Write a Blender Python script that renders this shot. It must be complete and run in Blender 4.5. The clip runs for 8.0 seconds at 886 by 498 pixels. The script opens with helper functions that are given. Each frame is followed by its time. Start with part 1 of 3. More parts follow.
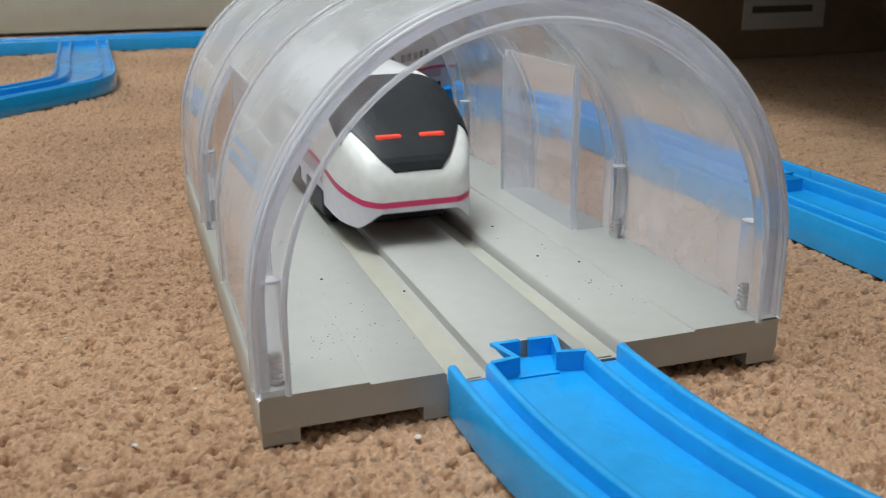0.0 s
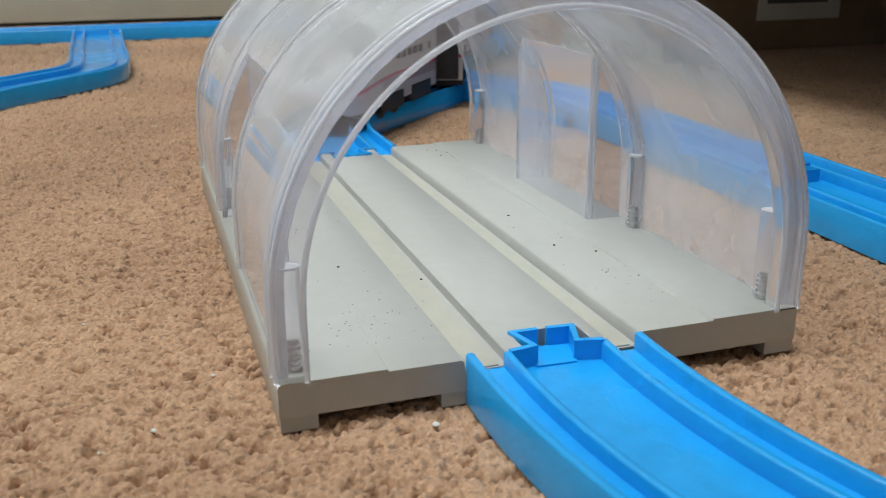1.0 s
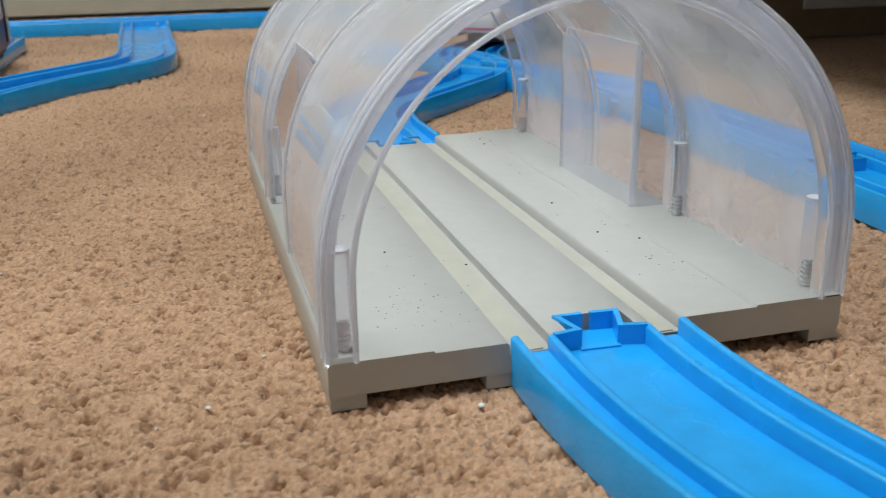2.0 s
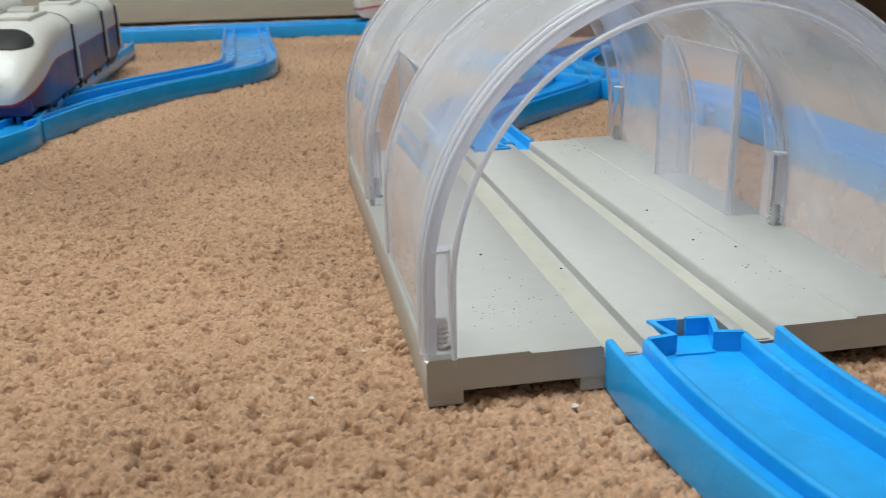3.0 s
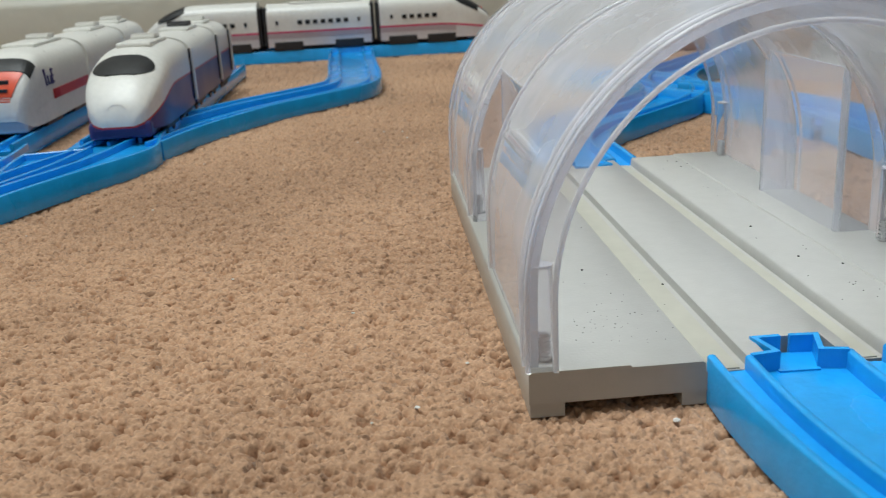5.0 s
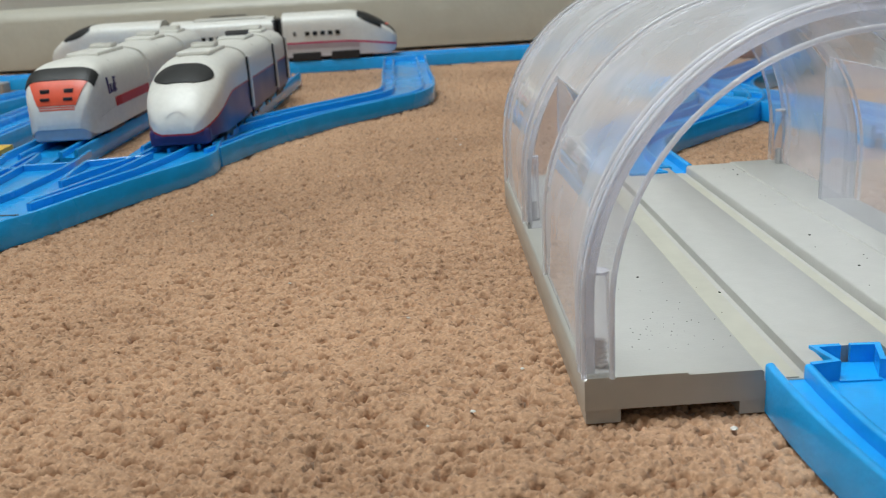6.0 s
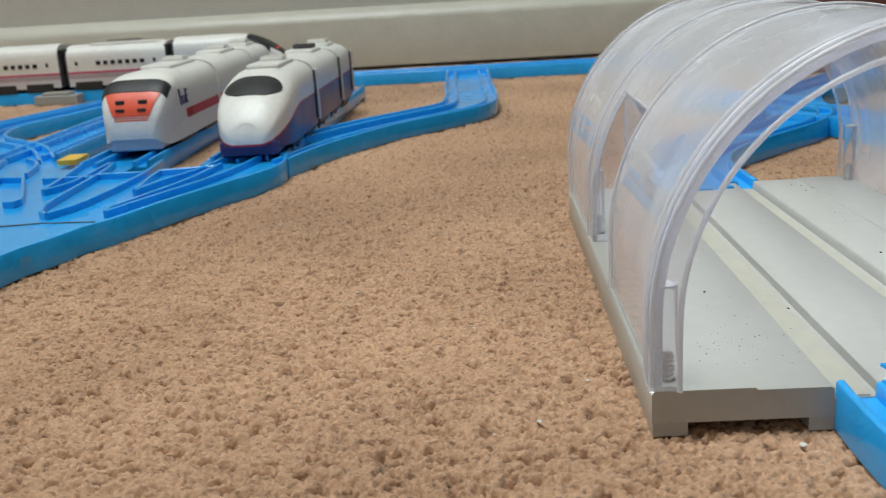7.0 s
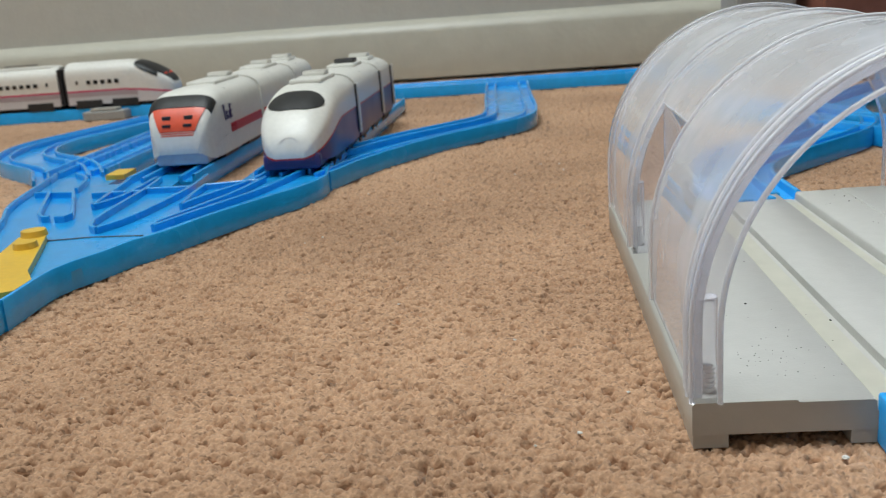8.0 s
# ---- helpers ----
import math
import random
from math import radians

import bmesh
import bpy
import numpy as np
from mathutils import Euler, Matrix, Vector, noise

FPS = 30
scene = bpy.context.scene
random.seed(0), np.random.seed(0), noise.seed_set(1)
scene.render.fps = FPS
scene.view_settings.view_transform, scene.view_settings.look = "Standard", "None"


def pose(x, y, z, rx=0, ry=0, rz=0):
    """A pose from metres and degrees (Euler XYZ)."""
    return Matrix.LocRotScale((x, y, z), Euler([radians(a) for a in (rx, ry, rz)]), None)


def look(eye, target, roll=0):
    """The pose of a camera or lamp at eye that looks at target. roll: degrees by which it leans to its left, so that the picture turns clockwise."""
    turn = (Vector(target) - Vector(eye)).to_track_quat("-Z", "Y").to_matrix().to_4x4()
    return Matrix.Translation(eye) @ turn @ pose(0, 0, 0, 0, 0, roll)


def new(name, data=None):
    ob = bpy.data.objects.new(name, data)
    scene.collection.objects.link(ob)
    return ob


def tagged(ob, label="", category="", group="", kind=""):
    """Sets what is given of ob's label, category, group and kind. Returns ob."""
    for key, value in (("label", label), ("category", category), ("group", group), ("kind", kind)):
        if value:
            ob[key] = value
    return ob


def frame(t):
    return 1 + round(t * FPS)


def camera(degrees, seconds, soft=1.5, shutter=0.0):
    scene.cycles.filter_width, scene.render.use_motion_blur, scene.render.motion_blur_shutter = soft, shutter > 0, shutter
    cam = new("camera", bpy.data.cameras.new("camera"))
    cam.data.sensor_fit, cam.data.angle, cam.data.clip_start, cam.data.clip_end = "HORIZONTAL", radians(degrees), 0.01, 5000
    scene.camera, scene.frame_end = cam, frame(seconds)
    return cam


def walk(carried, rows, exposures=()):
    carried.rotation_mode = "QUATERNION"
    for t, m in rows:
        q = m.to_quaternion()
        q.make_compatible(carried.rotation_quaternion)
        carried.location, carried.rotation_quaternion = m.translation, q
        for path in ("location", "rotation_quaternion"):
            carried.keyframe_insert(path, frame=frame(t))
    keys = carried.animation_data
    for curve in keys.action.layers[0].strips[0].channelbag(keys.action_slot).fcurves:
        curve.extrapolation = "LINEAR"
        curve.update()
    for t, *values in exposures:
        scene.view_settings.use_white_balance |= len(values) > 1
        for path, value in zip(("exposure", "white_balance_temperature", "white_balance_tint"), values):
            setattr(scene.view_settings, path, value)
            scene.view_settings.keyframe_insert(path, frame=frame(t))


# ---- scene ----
cam = camera(49.73, 8.0, soft=1.0, shutter=0.35)
PATH = [
    (0, (-0.07585, -0.15894, 0.08958), (0.5456, 1.6380, -0.5308), -0.41),
    (0.5, (-0.07700, -0.15910, 0.08891), (0.5334, 1.6424, -0.5292), -0.38),
    (1, (-0.07743, -0.15836, 0.08876), (0.5227, 1.6400, -0.5483), -0.32),
    (2.3, (-0.08081, -0.16211, 0.08871), (0.3861, 1.6680, -0.5692), -0.96),
    (2.5, (-0.08152, -0.16155, 0.08857), (0.3437, 1.6792, -0.5679), -1.01),
    (3, (-0.08370, -0.16612, 0.08950), (0.2635, 1.6974, -0.5482), -1.19),
    (3.5, (-0.08284, -0.16601, 0.08994), (0.2013, 1.7116, -0.5375), -2.09),
    (4, (-0.08455, -0.16769, 0.09015), (0.1614, 1.7194, -0.5250), -2.13),
    (4.5, (-0.08490, -0.17024, 0.09125), (0.1152, 1.7243, -0.5177), -2.51),
    (6, (-0.08692, -0.17359, 0.09149), (-0.0452, 1.7404, -0.4874), -3.32),
    (6.5, (-0.08820, -0.17512, 0.09150), (-0.0875, 1.7423, -0.4774), -3.40),
    (7, (-0.08966, -0.17696, 0.09223), (-0.1645, 1.7454, -0.4546), -3.43),
    (7.5, (-0.08899, -0.17889, 0.09326), (-0.2158, 1.7462, -0.4339), -4.17),
    (8, (-0.08953, -0.17992, 0.09366), (-0.2475, 1.7448, -0.4264), -4.29),
]
cam.data.dof.use_dof, cam.data.dof.focus_distance, cam.data.dof.aperture_fstop = True, 0.25, 40.0
walk(cam, [(t, look(eye, target, roll)) for t, eye, target, roll in PATH],
     exposures=[(0, -0.08), (1.0, -0.05), (2.5, 0.0), (3.0, 0.03), (4.0, -0.04), (4.5, -0.05), (6.0, -0.02), (8.0, 0.0)])

# ---- world and light ----
world = bpy.data.worlds.new("sky")
scene.world = world
world.use_nodes = True
_sky = world.node_tree.nodes.new("ShaderNodeTexSky")
_sky.sky_type, _sky.sun_disc = "NISHITA", False
_sky.sun_elevation, _sky.sun_rotation = radians(50), radians(235)
world.node_tree.links.new(_sky.outputs[0], world.node_tree.nodes["Background"].inputs[0])
world.node_tree.nodes["Background"].inputs[1].default_value = 0.1

ROOM_W, ROOM_E, ROOM_S, ROOM_N, ROOM_H = -1.15, 1.7, -2.2, 0.885, 2.4
OPEN_X0, OPEN_X1, OPEN_Y0, OPEN_Y1 = -1.05, -0.10, -0.55, 0.70  # unseen ceiling opening, added for the lamp


def overhead_light():
    # Added lamp with no known source; it lights the scene from overhead.
    lamp = bpy.data.lights.new("added_overhead_lamp", "AREA")
    lamp.shape, lamp.size, lamp.size_y = "RECTANGLE", OPEN_X1 - OPEN_X0, OPEN_Y1 - OPEN_Y0
    lamp.energy, lamp.color = 52.5, (0.905, 0.99, 0.995)
    ob = new("added_overhead_lamp", lamp)
    mid = ((OPEN_X0 + OPEN_X1) / 2, (OPEN_Y0 + OPEN_Y1) / 2, ROOM_H + 0.05)
    ob.matrix_world = Matrix.Translation(mid)


overhead_light()


# ---- materials ----
def material(name, color, rough=0.5, metal=0.0, spread=0.12, grain=400.0, stain=25.0, bump=0.0, bump_scale=900.0,
             coat=0.0, rough_spread=0.0, tint=None, specular=0.5):
    """Two scales of tone (grain and stains), with an optional fine relief."""
    m = bpy.data.materials.new(name)
    m.use_nodes = True
    nt = m.node_tree
    b = nt.nodes["Principled BSDF"]
    b.inputs["Roughness"].default_value = rough
    b.inputs["Metallic"].default_value = metal
    b.inputs["Specular IOR Level"].default_value = specular
    b.inputs["Coat Weight"].default_value = coat
    co = nt.nodes.new("ShaderNodeTexCoord")
    fine = nt.nodes.new("ShaderNodeTexNoise")
    fine.inputs["Scale"].default_value, fine.inputs["Detail"].default_value = grain, 3
    big = nt.nodes.new("ShaderNodeTexNoise")
    big.inputs["Scale"].default_value, big.inputs["Detail"].default_value = stain, 4
    for n in (fine, big):
        nt.links.new(co.outputs["Object"], n.inputs["Vector"])
    add = nt.nodes.new("ShaderNodeMath")
    add.operation = "ADD"
    nt.links.new(fine.outputs[0], add.inputs[0])
    nt.links.new(big.outputs[0], add.inputs[1])
    ramp = nt.nodes.new("ShaderNodeMapRange")
    ramp.inputs["From Min"].default_value, ramp.inputs["From Max"].default_value = 0.7, 1.3
    nt.links.new(add.outputs[0], ramp.inputs["Value"])
    mix = nt.nodes.new("ShaderNodeMix")
    mix.data_type = "RGBA"
    low = [c * (1 - spread) for c in color]
    high = [min(1, c * (1 + spread)) for c in (tint or color)]
    mix.inputs[6].default_value = (*low, 1)
    mix.inputs[7].default_value = (*high, 1)
    nt.links.new(ramp.outputs[0], mix.inputs[0])
    nt.links.new(mix.outputs[2], b.inputs["Base Color"])
    if rough_spread:
        rr = nt.nodes.new("ShaderNodeMapRange")
        rr.inputs["From Min"].default_value, rr.inputs["From Max"].default_value = 0.3, 0.7
        rr.inputs["To Min"].default_value, rr.inputs["To Max"].default_value = max(0.02, rough - rough_spread), rough + rough_spread
        nt.links.new(big.outputs[0], rr.inputs["Value"])
        nt.links.new(rr.outputs[0], b.inputs["Roughness"])
    if bump:
        tex = nt.nodes.new("ShaderNodeTexNoise")
        tex.inputs["Scale"].default_value, tex.inputs["Detail"].default_value = bump_scale, 4
        nt.links.new(co.outputs["Object"], tex.inputs["Vector"])
        bp = nt.nodes.new("ShaderNodeBump")
        bp.inputs["Strength"].default_value, bp.inputs["Distance"].default_value = bump, 1.0 / bump_scale
        nt.links.new(tex.outputs[0], bp.inputs["Height"])
        nt.links.new(bp.outputs[0], b.inputs["Normal"])
    return m


def clear_plastic(name, haze=0.10, tint=(0.93, 0.93, 0.985), rough=0.04, ior=1.46):
    """Clear moulded acrylic with a little scuffed haze."""
    m = bpy.data.materials.new(name)
    m.use_nodes = True
    nt = m.node_tree
    b = nt.nodes["Principled BSDF"]
    b.inputs["Base Color"].default_value = (*tint, 1)
    b.inputs["Transmission Weight"].default_value = 1.0
    b.inputs["IOR"].default_value = ior
    co = nt.nodes.new("ShaderNodeTexCoord")
    big = nt.nodes.new("ShaderNodeTexNoise")
    big.inputs["Scale"].default_value, big.inputs["Detail"].default_value = 40, 5
    nt.links.new(co.outputs["Object"], big.inputs["Vector"])
    rr = nt.nodes.new("ShaderNodeMapRange")
    rr.inputs["From Min"].default_value, rr.inputs["From Max"].default_value = 0.3, 0.75
    rr.inputs["To Min"].default_value, rr.inputs["To Max"].default_value = rough * 0.4, rough * 1.8
    nt.links.new(big.outputs[0], rr.inputs["Value"])
    nt.links.new(rr.outputs[0], b.inputs["Roughness"])
    # scuffs: dull whitish film, uneven
    film = nt.nodes.new("ShaderNodeBsdfDiffuse")
    film.inputs["Color"].default_value = (0.90, 0.90, 0.93, 1)
    through_film = nt.nodes.new("ShaderNodeBsdfTranslucent")
    through_film.inputs["Color"].default_value = (0.80, 0.80, 0.84, 1)
    both = nt.nodes.new("ShaderNodeMixShader")
    both.inputs[0].default_value = 0.06
    nt.links.new(film.outputs[0], both.inputs[1])
    nt.links.new(through_film.outputs[0], both.inputs[2])
    hz = nt.nodes.new("ShaderNodeMapRange")
    hz.inputs["From Min"].default_value, hz.inputs["From Max"].default_value = 0.35, 0.75
    hz.inputs["To Min"].default_value, hz.inputs["To Max"].default_value = haze * 0.8, haze * 1.25
    nt.links.new(big.outputs[0], hz.inputs["Value"])
    mix = nt.nodes.new("ShaderNodeMixShader")
    nt.links.new(hz.outputs[0], mix.inputs[0])
    nt.links.new(b.outputs[0], mix.inputs[1])
    nt.links.new(both.outputs[0], mix.inputs[2])
    nt.links.new(mix.outputs[0], nt.nodes["Material Output"].inputs["Surface"])
    return m


def glowing(name, color, strength):
    m = bpy.data.materials.new(name)
    m.use_nodes = True
    b = m.node_tree.nodes["Principled BSDF"]
    b.inputs["Base Color"].default_value = (*color, 1)
    b.inputs["Emission Color"].default_value = (*color, 1)
    b.inputs["Emission Strength"].default_value = strength
    return m


def carpet_material():
    m = material("brown loop pile carpet", (0.462, 0.272, 0.166), 0.95, spread=0.26, grain=1000, stain=7, bump=0.4,
                 bump_scale=1100, tint=(0.530, 0.329, 0.209), specular=0.1)
    b = m.node_tree.nodes["Principled BSDF"]
    b.inputs["Sheen Weight"].default_value = 0.15
    # dark spots that paint the shade of the pile's pits into the colour
    nt = m.node_tree
    old = b.inputs["Base Color"].links[0].from_socket
    co = nt.nodes.new("ShaderNodeTexCoord")
    mp = nt.nodes.new("ShaderNodeMapping")
    mp.inputs["Scale"].default_value = (0.62, 1.15, 1.0)
    pit_shade = nt.nodes.new("ShaderNodeTexNoise")
    pit_shade.inputs["Scale"].default_value, pit_shade.inputs["Detail"].default_value = 700, 1.5
    pick = nt.nodes.new("ShaderNodeMapRange")
    pick.inputs["From Min"].default_value, pick.inputs["From Max"].default_value = 0.585, 0.66
    pick.inputs["To Max"].default_value = 0.45
    mix = nt.nodes.new("ShaderNodeMix")
    mix.data_type = "RGBA"
    mix.inputs[7].default_value = (0.075, 0.040, 0.025, 1)
    nt.links.new(co.outputs["Object"], mp.inputs["Vector"])
    nt.links.new(mp.outputs[0], pit_shade.inputs["Vector"])
    nt.links.new(pit_shade.outputs[0], pick.inputs["Value"])
    nt.links.new(pick.outputs[0], mix.inputs[0])
    nt.links.new(old, mix.inputs[6])
    nt.links.new(mix.outputs[2], b.inputs["Base Color"])
    return m


M = {
    "carpet": carpet_material(),
    "blue": material("blue moulded plastic", (0.013, 0.375, 0.87), 0.22, coat=0.3, spread=0.08, grain=150, stain=18, bump=0.12, bump_scale=700, rough_spread=0.08),
    "yellow": material("yellow moulded plastic", (0.80, 0.50, 0.05), 0.35, spread=0.08, bump=0.1),
    "grey": material("light grey moulded plastic", (0.415, 0.405, 0.375), 0.30, spread=0.04, grain=220, stain=30, bump=0.08, bump_scale=1200),
    "cream": material("yellowed grey plastic", (0.430, 0.412, 0.340), 0.34, spread=0.06, grain=160, stain=40),
    "dirt": material("black grit", (0.03, 0.028, 0.025), 0.9, spread=0.4),
    "fluff": material("pale lint", (0.72, 0.70, 0.66), 0.9, spread=0.15),
    "clear": clear_plastic("clear plastic shell", 0.27, (0.92, 0.92, 0.98), 0.05),
    "panel": clear_plastic("clear plastic side panel", 0.20, (0.92, 0.92, 0.98)),
    "clear_edge": clear_plastic("clear plastic moulding", 0.14, (0.95, 0.95, 0.99), 0.03),
    "rod": clear_plastic("clear plastic inner rib", 0.06, (0.90, 0.90, 0.93), 0.02),
    "post": clear_plastic("clear plastic post", 0.04, (0.97, 0.97, 0.99), 0.02, 1.16),
    # extra white film paints the highlight on edges and post tops
    "bead": clear_plastic("clear plastic with painted edge highlight", 0.34, (0.96, 0.96, 0.99), 0.08),
    "screw": material("bright steel", (0.62, 0.62, 0.62), 0.28, 1.0, spread=0.1),
    "white": material("white train plastic", (0.78, 0.77, 0.73), 0.36, spread=0.06, stain=60, rough_spread=0.10, coat=0.1),
    "pink": material("magenta stripe paint", (0.62, 0.03, 0.13), 0.35, spread=0.08),
    "mauve": material("dull mauve grey plastic", (0.42, 0.35, 0.38), 0.4, spread=0.08),
    "skirt": material("pale lilac grey skirt plastic", (0.62, 0.60, 0.63), 0.38, spread=0.06),
    "navy": material("navy blue plastic", (0.050, 0.038, 0.145), 0.36, spread=0.10, rough_spread=0.06),
    "red": material("red stripe paint", (0.55, 0.03, 0.03), 0.35, spread=0.08),
    "orange": material("orange red plastic", (0.80, 0.10, 0.045), 0.35, spread=0.06),
    "glass": material("smoked window plastic", (0.014, 0.015, 0.017), 0.42, spread=0.3, specular=0.32),
    "black": material("black underframe plastic", (0.02, 0.02, 0.022), 0.55, spread=0.25),
    "roofgrey": material("grey roof fitting plastic", (0.36, 0.37, 0.37), 0.45, spread=0.1),
    "tail": glowing("lit red tail lamp", (0.80, 0.06, 0.03), 0.40),
    "wall": material("painted plaster", (0.535, 0.52, 0.475), 0.75, spread=0.04, grain=60, stain=3, bump=0.15, bump_scale=300),
    "skirting": material("cream gloss skirting paint", (0.505, 0.485, 0.415), 0.4, spread=0.06, grain=40, stain=6, bump=0.08, bump_scale=80),
    "ceiling": material("white ceiling paint", (0.80, 0.80, 0.78), 0.9, spread=0.03, grain=30, stain=2),
    "card": material("brown cardboard", (0.27, 0.19, 0.12), 0.8, spread=0.12, grain=90, stain=12, bump=0.1, bump_scale=200),
    "carton": material("reddish brown card", (0.26, 0.10, 0.07), 0.7, spread=0.15, grain=90, stain=12),
    "paper": material("white paper label", (0.72, 0.72, 0.70), 0.7, spread=0.04),
    "ink": material("printed grey ink", (0.12, 0.12, 0.13), 0.7, spread=0.1),
    "darkwood": material("black stained wood", (0.018, 0.017, 0.018), 0.45, spread=0.3, grain=60, stain=8),
    "frame": material("white opening frame paint", (0.78, 0.78, 0.76), 0.4, spread=0.03),
    "pantograph": material("dark grey pantograph plastic", (0.06, 0.06, 0.065), 0.5, spread=0.2),
}


# ---- mesh tools ----
def thing(name, m=None, label="", category="", group="", kind=""):
    ob = new(name)
    ob.empty_display_size = 0.02
    if m is not None:
        ob.matrix_world = m
    return tagged(ob, label, category, group, kind)


def part(name, bm, mat, parent=None, label="", smooth=None):
    """Links a bmesh as one mesh object under a thing. smooth: the angle under which edges are shaded round."""
    me = bpy.data.meshes.new(name)
    bmesh.ops.recalc_face_normals(bm, faces=bm.faces)
    if smooth is not None:
        for f in bm.faces:
            f.smooth = True
        for e in bm.edges:
            if len(e.link_faces) == 2 and e.calc_face_angle(0) > radians(smooth):
                e.smooth = False
    bm.to_mesh(me)
    bm.free()
    me.materials.append(mat)
    ob = new(name, me)
    ob.parent = parent
    if label:
        ob["label"] = label
    return ob


def box(bm, x0, x1, y0, y1, z0, z1, bevel=0.0, m=None):
    vs = bmesh.ops.create_cube(bm, size=1, matrix=(m or Matrix()) @ Matrix.Translation(((x0 + x1) / 2, (y0 + y1) / 2, (z0 + z1) / 2)) @ Matrix.Diagonal((x1 - x0, y1 - y0, z1 - z0, 1)))["verts"]
    if bevel:
        es = list({e for v in vs for e in v.link_edges})
        bmesh.ops.bevel(bm, geom=es, offset=bevel, segments=2, affect="EDGES", profile=0.5)
    return bm


def tube(bm, r, z0, z1, m=None, n=20, r2=None):
    bmesh.ops.create_cone(bm, cap_ends=True, segments=n, radius1=r, radius2=r if r2 is None else r2, depth=z1 - z0,
                          matrix=(m or Matrix()) @ Matrix.Translation((0, 0, (z0 + z1) / 2)))
    return bm


def sweep(bm, profile, stations, closed=True):
    """Profile points (across, up) along stations (x, y, heading in radians; 0 is +x). across is to the right."""
    rings = []
    for x, y, a in stations:
        rx, ry = math.sin(a), -math.cos(a)
        rings.append([bm.verts.new((x + rx * u, y + ry * u, z)) for u, z in profile])
    n = len(profile)
    for r0, r1 in zip(rings, rings[1:]):
        for i in range(n if closed else n - 1):
            bm.faces.new((r0[i], r0[(i + 1) % n], r1[(i + 1) % n], r1[i]))
    if closed:
        bm.faces.new(rings[0])
        bm.faces.new(rings[-1][::-1])
    return bm


def slab(bm, outline, z0, z1):
    """An upright prism over a plan outline."""
    low = [bm.verts.new((x, y, z0)) for x, y in outline]
    top = [bm.verts.new((x, y, z1)) for x, y in outline]
    n = len(outline)
    for i in range(n):
        bm.faces.new((low[i], low[(i + 1) % n], top[(i + 1) % n], top[i]))
    bm.faces.new(top)
    bm.faces.new(low[::-1])
    return bm


def smooth_line(pts, step=0.006):
    """A soft line through a few plan points, as stations with headings."""
    P = [Vector(p) for p in pts]
    P = [P[0] * 2 - P[1]] + P + [P[-1] * 2 - P[-2]]
    out = []
    for i in range(1, len(P) - 2):
        n = max(2, int((P[i + 1] - P[i]).length / step))
        for k in range(n):
            t = k / n
            a, b, c, d = P[i - 1:i + 3]
            out.append(0.5 * ((2 * b) + (c - a) * t + (2 * a - 5 * b + 4 * c - d) * t * t + (3 * b - a - 3 * c + d) * t ** 3))
    out.append(P[-2])
    res = []
    for i, p in enumerate(out):
        q = out[min(i + 1, len(out) - 1)] - out[max(i - 1, 0)]
        res.append((p.x, p.y, math.atan2(q.y, q.x)))
    return res


def rib(bm, pts, wide, z0, z1):
    """A thin upright wall along a line of plan points."""
    return sweep(bm, [(-wide / 2, z0), (-wide / 2, z1 - 0.0003), (-wide / 2 + 0.0003, z1), (wide / 2 - 0.0003, z1), (wide / 2, z1 - 0.0003), (wide / 2, z0)], smooth_line(pts))


def go(x, y, a, turn, size, step=0.006):
    """Stations of one track piece: turn in degrees (left is plus) with size as radius, or 0 with size as length."""
    if turn == 0:
        n = max(2, int(size / 0.02))
        return [(x + math.cos(a) * size * k / n, y + math.sin(a) * size * k / n, a) for k in range(n + 1)]
    sgn = 1 if turn > 0 else -1
    cx, cy = x - math.sin(a) * size * sgn, y + math.cos(a) * size * sgn
    n = max(3, int(abs(radians(turn)) * size / step))
    res = []
    for k in range(n + 1):
        b = a + radians(turn) * k / n
        res.append((cx + math.sin(b) * size * sgn, cy - math.cos(b) * size * sgn, b))
    return res


# ---- room ----
def noise_sheet(x, y, scale, seed):
    """Smooth random heights, 0 to 1, with lumps of about that size."""
    rng = np.random.RandomState(seed)
    tab = rng.rand(256, 256)
    u, v = x / scale, y / scale
    i, j = np.floor(u).astype(int), np.floor(v).astype(int)
    f, g = u - i, v - j
    f, g = f * f * (3 - 2 * f), g * g * (3 - 2 * g)
    a, b = tab[i % 256, j % 256], tab[(i + 1) % 256, j % 256]
    c, d = tab[i % 256, (j + 1) % 256], tab[(i + 1) % 256, (j + 1) % 256]
    return (a * (1 - f) + b * f) * (1 - g) + (c * (1 - f) + d * f) * g


